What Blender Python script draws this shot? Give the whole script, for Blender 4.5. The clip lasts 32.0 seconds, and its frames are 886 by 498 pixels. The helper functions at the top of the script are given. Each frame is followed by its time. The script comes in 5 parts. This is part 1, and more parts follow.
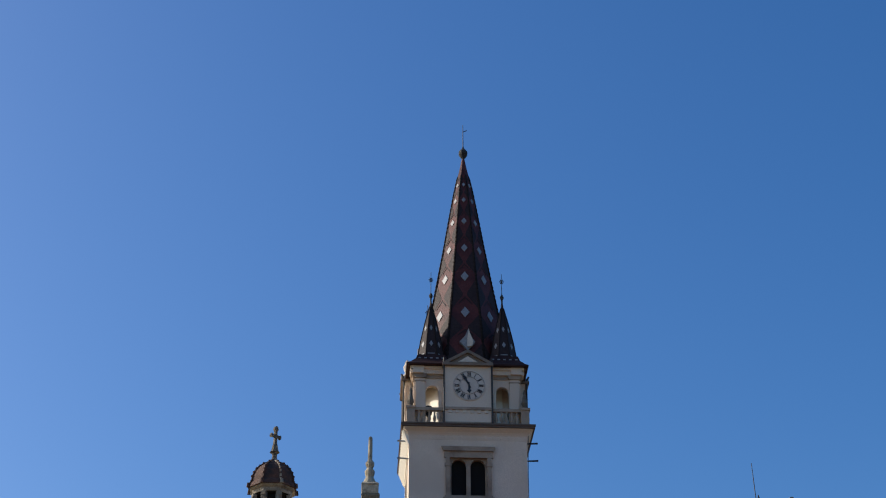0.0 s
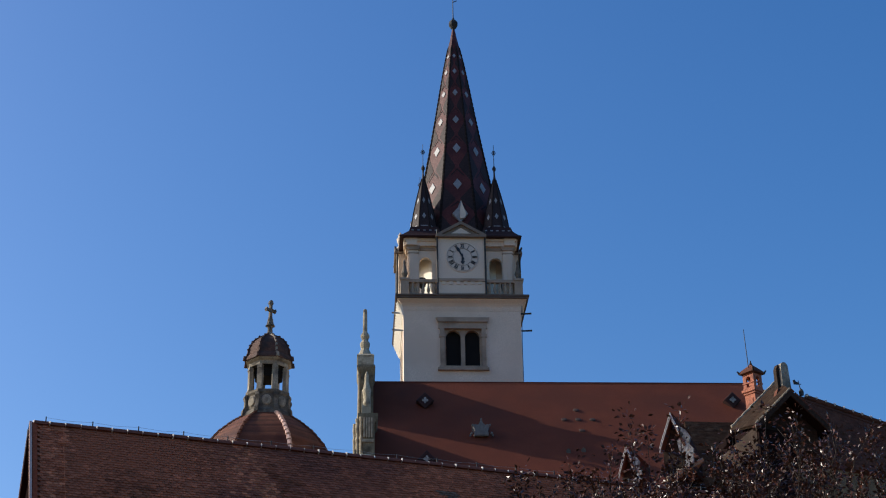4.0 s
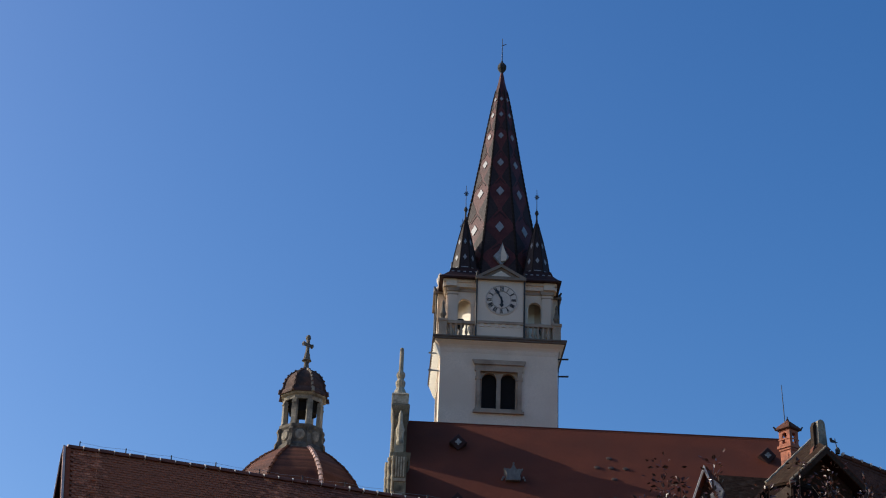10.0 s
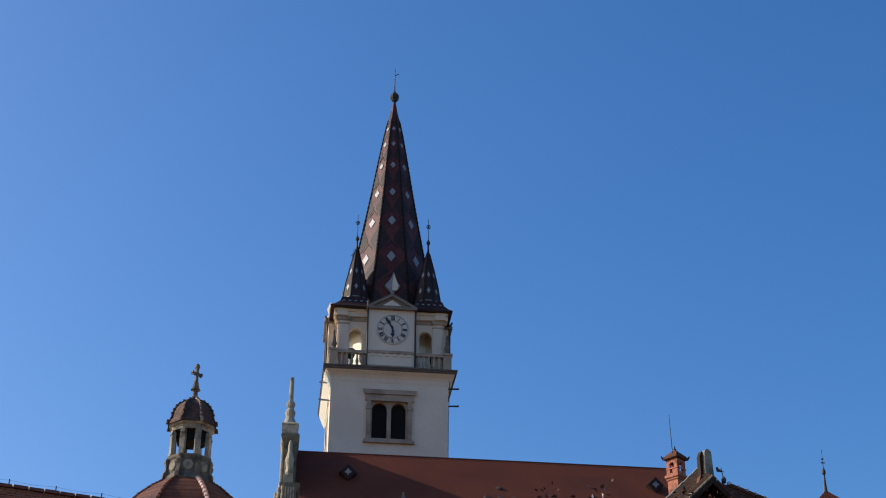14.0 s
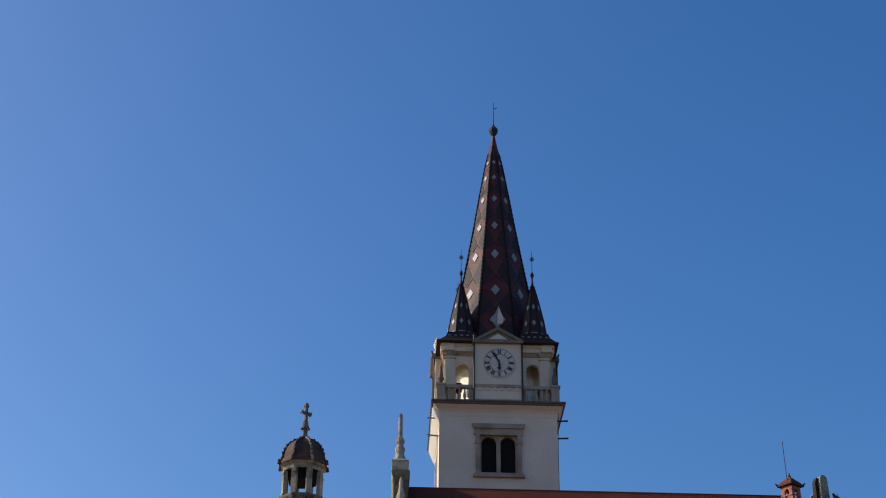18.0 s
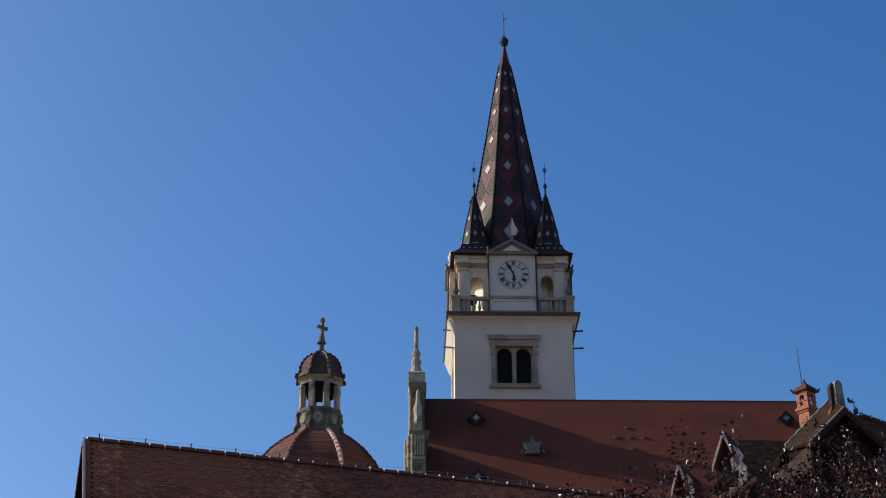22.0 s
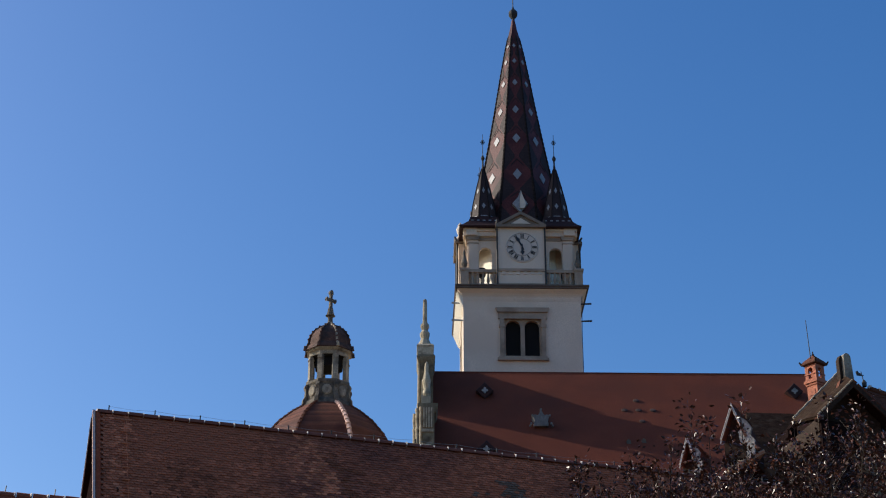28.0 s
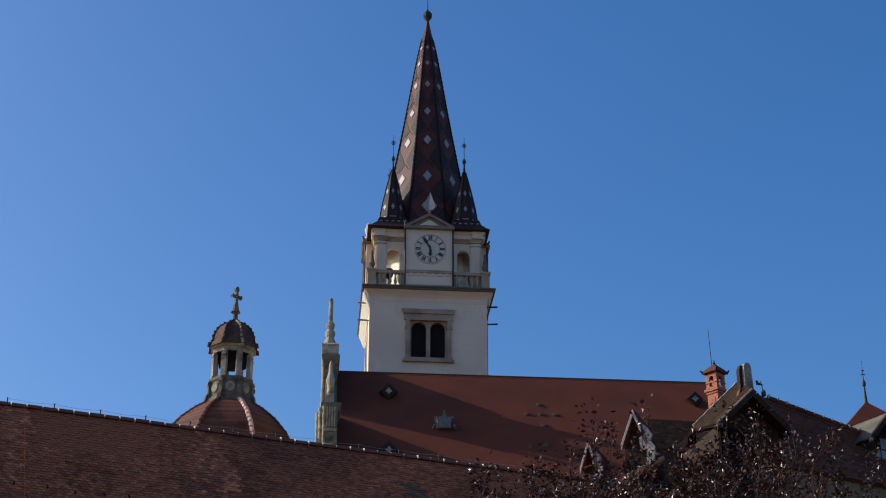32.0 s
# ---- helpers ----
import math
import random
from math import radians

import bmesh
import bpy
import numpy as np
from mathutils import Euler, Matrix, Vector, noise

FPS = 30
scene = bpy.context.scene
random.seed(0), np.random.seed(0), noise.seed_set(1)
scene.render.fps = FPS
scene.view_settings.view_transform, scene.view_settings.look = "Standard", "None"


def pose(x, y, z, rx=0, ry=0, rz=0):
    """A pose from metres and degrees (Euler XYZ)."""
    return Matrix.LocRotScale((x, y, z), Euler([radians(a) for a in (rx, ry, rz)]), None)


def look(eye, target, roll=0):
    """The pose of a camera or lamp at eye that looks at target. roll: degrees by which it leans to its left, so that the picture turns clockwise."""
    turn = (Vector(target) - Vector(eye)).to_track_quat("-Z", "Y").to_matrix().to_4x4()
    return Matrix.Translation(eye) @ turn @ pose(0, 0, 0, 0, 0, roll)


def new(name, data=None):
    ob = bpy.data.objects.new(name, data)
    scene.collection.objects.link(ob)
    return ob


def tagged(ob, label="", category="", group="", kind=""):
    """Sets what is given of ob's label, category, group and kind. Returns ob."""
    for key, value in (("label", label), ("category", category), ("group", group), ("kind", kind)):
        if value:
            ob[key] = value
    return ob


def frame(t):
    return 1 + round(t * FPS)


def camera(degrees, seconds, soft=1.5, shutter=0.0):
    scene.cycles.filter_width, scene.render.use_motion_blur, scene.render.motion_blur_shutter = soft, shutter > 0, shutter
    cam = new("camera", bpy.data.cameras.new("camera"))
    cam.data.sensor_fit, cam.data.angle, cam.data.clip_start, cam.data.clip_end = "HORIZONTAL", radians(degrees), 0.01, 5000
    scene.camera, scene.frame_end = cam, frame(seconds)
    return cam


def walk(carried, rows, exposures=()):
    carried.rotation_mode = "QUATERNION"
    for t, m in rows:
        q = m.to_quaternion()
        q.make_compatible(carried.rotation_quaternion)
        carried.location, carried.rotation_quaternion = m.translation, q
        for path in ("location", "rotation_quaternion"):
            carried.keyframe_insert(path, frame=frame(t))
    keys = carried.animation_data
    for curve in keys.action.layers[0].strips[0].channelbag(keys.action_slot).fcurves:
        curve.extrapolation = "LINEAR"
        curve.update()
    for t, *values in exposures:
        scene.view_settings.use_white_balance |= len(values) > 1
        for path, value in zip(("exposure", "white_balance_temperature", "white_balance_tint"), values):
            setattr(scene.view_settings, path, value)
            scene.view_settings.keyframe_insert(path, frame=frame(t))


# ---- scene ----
# The camera stands still and is panned by hand: seconds, yaw, pitch, roll.
cam = camera(30.5, 32.0, soft=1.12)
EYE = Vector((0.0, 0.0, 1.6))
PATH = [
    (0.0, -3.17, 29.84, -0.01),
    (0.5, -2.23, 29.41, -0.34),
    (1.0, -2.08, 28.70, -1.10),
    (1.5, -3.15, 27.25, -0.43),
    (1.8, -3.99, 25.68, -0.90),
    (2.0, -4.15, 25.07, -1.32),
    (2.5, -4.33, 24.77, -1.43),
    (2.6, -4.29, 24.93, -1.57),
    (3.0, -3.73, 24.85, -1.64),
    (3.5, -3.44, 25.34, -1.20),
    (5.5, -3.54, 25.25, -0.66),
    (6.0, -3.65, 25.29, -0.79),
    (6.2, -3.78, 25.43, -0.29),
    (6.5, -4.02, 25.57, 0.14),
    (7.0, -4.97, 26.04, 0.30),
    (7.5, -5.73, 26.45, -0.57),
    (8.0, -6.10, 26.39, -4.08),
    (8.2, -4.95, 26.65, 0.06),
    (8.3, -4.55, 27.80, -0.16),
    (8.4, -3.21, 28.75, 2.65),
    (8.5, -3.25, 28.42, 2.59),
    (8.7, -2.81, 28.57, 0.95),
    (9.0, -1.58, 27.02, 2.73),
    (9.2, -0.06, 27.31, 2.31),
    (9.3, 0.25, 27.30, 2.84),
    (9.5, 0.49, 27.10, 0.99),
    (9.8, -0.81, 26.71, 1.90),
    (10.0, -1.83, 26.77, 2.14),
    (10.5, -2.13, 27.15, 1.21),
    (10.8, -1.75, 27.44, 0.18),
    (11.0, -1.57, 27.52, -0.18),
    (11.5, -1.36, 27.42, -0.28),
    (12.0, -1.00, 25.31, 4.15),
    (12.1, -1.07, 24.66, 3.13),
    (12.3, -3.28, 24.15, 0.85),
    (12.5, -3.55, 23.57, -0.25),
    (12.7, -4.18, 23.15, -0.64),
    (12.8, -4.84, 23.36, -1.70),
    (13.0, -5.49, 24.65, -0.33),
    (13.2, -5.93, 26.43, 0.33),
    (13.5, -6.25, 27.48, 0.74),
    (15.5, -5.17, 28.79, -0.60),
    (16.0, -5.57, 29.50, -1.58),
    (16.5, -3.58, 29.31, -0.93),
    (17.0, -2.54, 28.95, -0.02),
    (17.5, -2.38, 29.09, 0.41),
    (18.0, -1.95, 29.04, 0.63),
    (18.5, -1.65, 28.79, 0.65),
    (19.0, -1.29, 28.59, 0.53),
    (19.5, -1.06, 28.16, 0.40),
    (20.0, -1.03, 27.74, 0.07),
    (20.5, -1.02, 27.22, -0.35),
    (21.0, -1.04, 26.75, -0.05),
    (21.5, -1.18, 26.45, 0.21),
    (22.0, -1.44, 25.96, -0.15),
    (22.5, -1.55, 25.72, -0.36),
    (23.0, -1.70, 25.54, -0.39),
    (23.5, -1.67, 25.31, -0.58),
    (24.0, -1.67, 25.21, -0.49),
    (24.5, -1.68, 25.27, -0.56),
    (25.0, -1.64, 25.39, -0.30),
    (25.5, -1.52, 25.27, -0.22),
    (27.5, -1.21, 25.16, 0.04),
    (28.0, -1.10, 25.00, 0.03),
    (28.5, -1.07, 24.85, 0.08),
    (29.0, -1.08, 24.82, 0.16),
    (29.5, -1.12, 24.84, 0.34),
    (30.0, -0.89, 24.87, 0.60),
    (30.5, -0.85, 24.65, 0.37),
    (30.8, -1.64, 24.48, -0.80),
    (31.0, -2.63, 24.38, -1.64),
    (31.2, -3.08, 24.38, -1.00),
    (31.5, -3.72, 24.41, -0.51),
    (32.0, -4.68, 25.03, 0.14),
]


def aim(yaw, pitch, roll):
    a, b = radians(yaw), radians(pitch)
    ahead = Vector((-math.sin(a) * math.cos(b), math.cos(a) * math.cos(b), math.sin(b)))
    return look(EYE, EYE + ahead * 10.0, roll)


walk(cam, [(t, aim(yaw, pitch, roll)) for t, yaw, pitch, roll in PATH], [(0.0, -0.02), (1.0, -0.09), (2.0, -0.07), (3.0, 0.09), (6.0, 0.08), (9.0, 0.10), (10.0, -0.02), (11.0, -0.05), (12.2, 0.02), (13.0, 0.25), (13.5, 0.22), (16.0, -0.02), (19.0, -0.09), (22.0, -0.08), (25.0, 0.03), (28.0, 0.04), (32.0, 0.0)])

# ---- world and sun ----
SUN_EL, SUN_DIR = radians(27.0), Vector((-0.959, 0.284))
world = bpy.data.worlds.new("sky")
scene.world = world
world.use_nodes = True
wn = world.node_tree.nodes
sky = wn.new("ShaderNodeTexSky")
sky.sky_type, sky.sun_disc = "NISHITA", False
sky.sun_elevation = SUN_EL
sky.sun_rotation = math.atan2(SUN_DIR.x, SUN_DIR.y)
sky.altitude, sky.air_density, sky.dust_density, sky.ozone_density = 200.0, 1.0, 2.3, 3.5
wn["Background"].inputs["Strength"].default_value = 0.165
deep = wn.new("ShaderNodeHueSaturation")
deep.inputs["Hue"].default_value, deep.inputs["Saturation"].default_value = 0.506, 1.305
world.node_tree.links.new(sky.outputs[0], deep.inputs["Color"])
world.node_tree.links.new(deep.outputs[0], wn["Background"].inputs["Color"])
sun = new("sun", bpy.data.lights.new("sun", "SUN"))
sun.data.energy, sun.data.angle, sun.data.color = 5.0, radians(0.5), (1.0, 0.93, 0.81)
to_sun = Vector((SUN_DIR.x * math.cos(SUN_EL), SUN_DIR.y * math.cos(SUN_EL), math.sin(SUN_EL)))
sun.matrix_world = look(to_sun * 300.0, (0, 0, 0))


# ---- materials ----
def material(name, low, high, scale=3.0, rough=0.8, bump=0.2, fine=40.0, metal=0.0, spec=0.4, stain=None, stain_scale=0.5, spread=0.0):
    m = bpy.data.materials.new(name)
    m.use_nodes = True
    n, l = m.node_tree.nodes, m.node_tree.links
    bsdf = n["Principled BSDF"]
    bsdf.inputs["Roughness"].default_value, bsdf.inputs["Metallic"].default_value = rough, metal
    bsdf.inputs["Specular IOR Level"].default_value = spec
    where = n.new("ShaderNodeTexCoord").outputs["Object"]

    def cloud(size, detail):
        t = n.new("ShaderNodeTexNoise")
        t.inputs["Scale"].default_value, t.inputs["Detail"].default_value = size, detail
        l.new(where, t.inputs["Vector"])
        return t.outputs["Fac"]

    def mix(fac, a, b):
        x = n.new("ShaderNodeMix")
        x.data_type = "RGBA"
        for port, v in ((x.inputs[0], fac), (x.inputs[6], a), (x.inputs[7], b)):
            if hasattr(v, "links"):
                l.new(v, port)
            else:
                port.default_value = v if isinstance(v, float) else (*v, 1.0)
        return x.outputs[2]

    def ramp(value, a, b):
        r = n.new("ShaderNodeMapRange")
        r.inputs[1].default_value, r.inputs[2].default_value = a, b
        l.new(value, r.inputs[0])
        return r.outputs[0]

    coarse, grain = cloud(scale, 5.0), cloud(fine, 4.0)
    colour = mix(ramp(coarse, 0.3, 0.7), low, high)
    colour = mix(ramp(grain, 0.35, 0.75), colour, tuple(0.78 * c for c in low))
    if stain:
        colour = mix(ramp(cloud(stain_scale, 6.0), 0.5, 0.68), colour, stain)
    if spread:
        info = n.new("ShaderNodeNewGeometry").outputs["Random Per Island"]
        hsv = n.new("ShaderNodeHueSaturation")
        l.new(colour, hsv.inputs["Color"])
        r = n.new("ShaderNodeMapRange")
        r.inputs[3].default_value, r.inputs[4].default_value = 1.0 - spread, 1.0 + spread
        l.new(info, r.inputs[0])
        l.new(r.outputs[0], hsv.inputs["Value"])
        colour = hsv.outputs["Color"]
    l.new(colour, bsdf.inputs["Base Color"])
    b = n.new("ShaderNodeBump")
    b.inputs["Strength"].default_value, b.inputs["Distance"].default_value = bump, 0.05
    l.new(grain, b.inputs["Height"])
    l.new(b.outputs[0], bsdf.inputs["Normal"])
    return m


PLASTER = material("cream_plaster", (0.72, 0.585, 0.455), (0.81, 0.67, 0.53), 0.6, 0.85, 0.15, 25.0, stain=(0.63, 0.505, 0.39), stain_scale=0.35)
# the tower's plaster made lighter, sun brightness put into the colour
SUNPLASTER = material("sun_brightened_plaster", (0.84, 0.77, 0.65), (0.90, 0.84, 0.72), 0.8, 0.85, 0.1, 25.0, spec=0.2)
TRIM = material("stone_trim", (0.676, 0.585, 0.468), (0.780, 0.676, 0.546), 1.5, 0.85, 0.3, 30.0, stain=(0.572, 0.481, 0.390), stain_scale=0.9)
WINSTONE = material("window_stone", (0.365, 0.280, 0.208), (0.465, 0.365, 0.273), 1.5, 0.85, 0.3, 30.0, spec=0.15, stain=(0.25, 0.19, 0.14), stain_scale=0.9)
DARKTRIM = material("cornice_sheet", (0.114, 0.086, 0.070), (0.180, 0.142, 0.114), 1.2, 0.9, 0.2, 20.0, spec=0.1)
STONE = material("weathered_stone", (0.36, 0.305, 0.212), (0.57, 0.490, 0.36), 1.6, 0.9, 0.5, 16.0, spec=0.1, stain=(0.13, 0.108, 0.08), stain_scale=1.6)
PALESTONE = material("pale_weathered_stone", (0.42, 0.36, 0.25), (0.62, 0.54, 0.40), 2.2, 0.9, 0.5, 14.0, spec=0.1, stain=(0.22, 0.185, 0.13), stain_scale=2.6)
OLIVESTONE = material("olive_grey_stone", (0.17, 0.142, 0.092), (0.31, 0.262, 0.178), 1.8, 0.9, 0.6, 14.0, spec=0.1, stain=(0.085, 0.072, 0.05), stain_scale=1.5)
GREYSTONE = material("grey_stone", (0.121, 0.103, 0.081), (0.231, 0.200, 0.160), 2.4, 0.9, 0.7, 14.0, spec=0.2, stain=(0.066, 0.057, 0.0484), stain_scale=1.8)
ROOFRED = material("red_roof_tile", (0.134, 0.0355, 0.0190), (0.196, 0.0510, 0.0255), 0.5, 0.85, 0.5, 22.0, spec=0.12, stain=(0.115, 0.033, 0.019), stain_scale=0.28)
TILE = material("old_red_tile", (0.36, 0.105, 0.050), (0.60, 0.180, 0.088), 0.45, 0.85, 0.5, 25.0, spec=0.12, stain=(0.245, 0.078, 0.046), stain_scale=0.30, spread=0.27)
ORANGETILE = material("orange_tile", (0.36, 0.10, 0.050), (0.48, 0.14, 0.070), 0.8, 0.85, 0.4, 25.0, spec=0.1, spread=0.2)
MORTAR = material("ridge_mortar", (0.62, 0.55, 0.48), (0.74, 0.68, 0.60), 3.0, 0.9, 0.3)
SPIRERED = material("glazed_red_tile", (0.088, 0.026, 0.023), (0.142, 0.042, 0.036), 1.0, 0.5, 0.25, 9.0, spec=0.16, stain=(0.058, 0.019, 0.018), stain_scale=0.7)
BROWNSTONE = material("brown_stone", (0.206, 0.163, 0.128), (0.281, 0.225, 0.177), 1.5, 0.9, 0.3, 30.0, spec=0.15, stain=(0.150, 0.119, 0.094), stain_scale=0.9)
SPIREGREEN = material("glazed_dark_tile", (0.0350, 0.0215, 0.0200), (0.0540, 0.0350, 0.0320), 1.0, 0.52, 0.25, 9.0, spec=0.12)
SPIREWHITE = material("glazed_white_tile", (0.215, 0.207, 0.203), (0.31, 0.300, 0.294), 2.0, 0.5, 0.15, 9.0, spec=0.9)
RIDGECAP = material("hip_cap", (0.020, 0.0140, 0.0120), (0.034, 0.0230, 0.0190), 2.0, 0.75, 0.3, spec=0.08)
SKIRTTILE = material("dark_red_skirt_tile", (0.036, 0.019, 0.018), (0.060, 0.030, 0.027), 1.4, 0.65, 0.3, 12.0, spec=0.1)
LEAD = material("lead_sheet", (0.035, 0.036, 0.036), (0.065, 0.066, 0.066), 2.0, 0.75, 0.15, 20.0, spec=0.15)
IRON = material("dark_iron", (0.02, 0.02, 0.02), (0.05, 0.045, 0.04), 4.0, 0.6, 0.1)
COPPER = material("dark_copper", (0.045, 0.055, 0.055), (0.10, 0.11, 0.10), 2.0, 0.55, 0.15, 20.0, metal=0.4)
ZINC = material("pale_zinc", (0.20, 0.24, 0.28), (0.34, 0.38, 0.42), 2.0, 0.5, 0.15, 20.0, metal=0.2)
CLOCKWHITE = material("clock_enamel", (0.62, 0.53, 0.44), (0.68, 0.59, 0.50), 2.0, 0.5, 0.05, spec=0.2)
CLOCKBLACK = material("clock_black", (0.022, 0.022, 0.026), (0.045, 0.045, 0.050), 3.0, 0.5, 0.05)
DARKROOM = material("dark_interior", (0.008, 0.007, 0.006), (0.014, 0.012, 0.011), 1.0, 0.95, 0.1)
TIMBER = material("dark_timber", (0.0300, 0.0200, 0.0150), (0.056, 0.0375, 0.0263), 3.0, 0.85, 0.4, 15.0, spec=0.1)
BARGE = material("weathered_board", (0.22, 0.18, 0.13), (0.34, 0.28, 0.20), 2.5, 0.8, 0.4, 15.0, stain=(0.12, 0.10, 0.075), stain_scale=1.0)
WHITEWOOD = material("white_board", (0.62, 0.61, 0.58), (0.76, 0.75, 0.72), 2.0, 0.7, 0.3, 12.0, stain=(0.36, 0.34, 0.31), stain_scale=2.0)
BEIGE = material("beige_render", (0.408, 0.348, 0.264), (0.504, 0.432, 0.336), 0.7, 0.9, 0.3, 20.0, stain=(0.324, 0.276, 0.204), stain_scale=0.5)
BRICK = material("red_brick", (0.36, 0.120, 0.066), (0.50, 0.172, 0.096), 3.0, 0.85, 0.5, 16.0, stain=(0.16, 0.06, 0.04), stain_scale=2.4)
GUTTER = material("weathered_gutter", (0.175, 0.098, 0.050), (0.270, 0.155, 0.080), 2.5, 0.9, 0.5, 12.0, spec=0.05, stain=(0.09, 0.055, 0.032), stain_scale=2.5)
RIDGETILE = material("dark_ridge_tile", (0.20, 0.068, 0.046), (0.30, 0.100, 0.064), 1.2, 0.85, 0.4, 20.0, spec=0.12, stain=(0.13, 0.05, 0.038), stain_scale=0.8)
RUST = material("rusty_iron", (0.060, 0.024, 0.016), (0.105, 0.042, 0.027), 6.0, 0.85, 0.3, 30.0, spec=0.1)
BARK = material("bark", (0.030, 0.0185, 0.0130), (0.055, 0.0340, 0.0235), 5.0, 0.9, 0.6, 30.0)
# ground out of view, its tone set for warm bounce on the walls
BOUNCEGROUND = material("warm_bounce_ground", (0.155, 0.125, 0.078), (0.235, 0.195, 0.125), 0.3, 0.95, 0.6, 9.0, spec=0.1, stain=(0.10, 0.105, 0.05), stain_scale=0.06)
CUPOLA = material("brown_cupola", (0.066, 0.031, 0.021), (0.125, 0.057, 0.037), 2.4, 0.85, 0.7, 14.0, stain=(0.034, 0.022, 0.018), stain_scale=1.8)
LANTERNSTONE = material("lantern_stone", (0.250, 0.215, 0.163), (0.425, 0.369, 0.281), 2.2, 0.9, 0.7, 14.0, stain=(0.100, 0.085, 0.069), stain_scale=1.7)
VERGEBOARD = material("verge_board_red", (0.30, 0.070, 0.035), (0.38, 0.098, 0.050), 2.0, 0.9, 0.3, 15.0, spec=0.0)
LODGEWALL = material("old_lodge_render", (0.215, 0.145, 0.086), (0.290, 0.198, 0.120), 0.7, 0.9, 0.4, 20.0, spec=0.05, stain=(0.17, 0.14, 0.09), stain_scale=0.5)
DARKBOARD = material("near_black_board", (0.012, 0.008, 0.008), (0.022, 0.014, 0.013), 2.0, 0.95, 0.3, 15.0, spec=0.0)
DOMETILE = material("dome_tile", (0.110, 0.039, 0.022), (0.180, 0.063, 0.034), 1.6, 0.7, 0.5, 22.0, spec=0.2, stain=(0.070, 0.024, 0.016), stain_scale=0.6, spread=0.28)
CARVED = material("pale_carving", (0.24, 0.245, 0.235), (0.42, 0.42, 0.40), 4.0, 0.8, 0.6, 14.0, stain=(0.08, 0.08, 0.075), stain_scale=3.5)
MOSSTILE = material("mossy_tile", (0.111, 0.098, 0.068), (0.187, 0.162, 0.115), 2.5, 0.85, 0.6, 15.0, stain=(0.076, 0.060, 0.0425), stain_scale=1.6)
LEAF = material("bronze_leaf", (0.045, 0.0143, 0.0088), (0.087, 0.0280, 0.0148), 0.8, 0.31, 0.1, 30.0, spec=0.27, spread=0.5)
GLASS = material("window_glass", (0.18, 0.21, 0.25), (0.26, 0.30, 0.34), 1.0, 0.12, 0.02)
BROWNTILE = material("old_brown_tile", (0.120, 0.0450, 0.0290), (0.190, 0.0740, 0.0450), 0.7, 0.85, 0.5, 22.0, spec=0.1, spread=0.22, stain=(0.075, 0.0375, 0.0275), stain_scale=0.5)
OLDTILE = material("dark_brown_tile", (0.027, 0.016, 0.011), (0.046, 0.027, 0.018), 1.8, 0.95, 0.5, 16.0, spec=0.03, spread=0.3, stain=(0.050, 0.036, 0.026), stain_scale=2.2)
DULLZINC = material("dull_zinc", (0.12, 0.118, 0.112), (0.22, 0.215, 0.205), 3.0, 0.7, 0.3, 14.0)
VERGE = material("verge_mortar", (0.60, 0.40, 0.33), (0.74, 0.51, 0.43), 3.0, 0.95, 0.3, spec=0.0)
# pale worn tiles, also the painted colour of tiles in grazing sun
WORNLITTILE = material("worn_or_sunlit_tile", (0.52, 0.165, 0.078), (0.72, 0.235, 0.115), 0.9, 0.85, 0.4, 25.0, spec=0.1, spread=0.3)
# darkened red tile, painted shade past the sun's edge and one dark patch
DIMTILE = material("dim_red_tile", (0.23, 0.070, 0.034), (0.33, 0.100, 0.048), 0.9, 0.85, 0.4, 25.0, spec=0.1, spread=0.25)
GREYTILE = material("blue_grey_tile", (0.175, 0.098, 0.064), (0.235, 0.138, 0.094), 0.9, 0.85, 0.4, 25.0, spec=0.1, spread=0.25)


# ---- building tools ----
def thing(name, at, label, category, group="", kind=""):
    ob = new(name)
    ob.location = at
    ob.empty_display_size = 0.3
    return tagged(ob, label, category, group, kind)


def root_at(ob):
    p = Vector((0, 0, 0))
    while ob is not None:
        p = p + ob.location
        ob = ob.parent
    return p


def part(name, bm, mat, parent=None, label=""):
    """One mesh, its points given in the world, under a thing or a part."""
    if parent is not None:
        bmesh.ops.translate(bm, verts=bm.verts, vec=-root_at(parent))
    me = bpy.data.meshes.new(name)
    bmesh.ops.recalc_face_normals(bm, faces=bm.faces)
    bm.to_mesh(me)
    bm.free()
    me.materials.append(mat)
    ob = new(name, me)
    if parent is not None:
        ob.parent = parent
    if label:
        ob["label"] = label
    return ob


def piece(name, me, parent, m):
    """A repeat of a mesh at the pose m of the world, under a part."""
    ob = new(name, me)
    ob.parent = parent
    ob.matrix_basis = Matrix.Translation(-root_at(parent)) @ m
    return ob


def shared(name, bm, mat):
    me = bpy.data.meshes.new(name)
    bmesh.ops.recalc_face_normals(bm, faces=bm.faces)
    bm.to_mesh(me)
    bm.free()
    me.materials.append(mat)
    return me


def straight(s, d, z):
    return Vector((s, d, z))


def prism(bm, pts, d0, d1, mp=straight):
    """A polygon of (along, up) points, thick from depth d0 to d1."""
    a = [bm.verts.new(mp(s, d0, z)) for s, z in pts]
    b = [bm.verts.new(mp(s, d1, z)) for s, z in pts]
    bm.faces.new(a)
    bm.faces.new(b[::-1])
    k = len(pts)
    for i in range(k):
        bm.faces.new((a[i], b[i], b[(i + 1) % k], a[(i + 1) % k]))


def box(bm, s0, s1, d0, d1, z0, z1, mp=straight):
    prism(bm, [(s0, z0), (s1, z0), (s1, z1), (s0, z1)], d0, d1, mp)


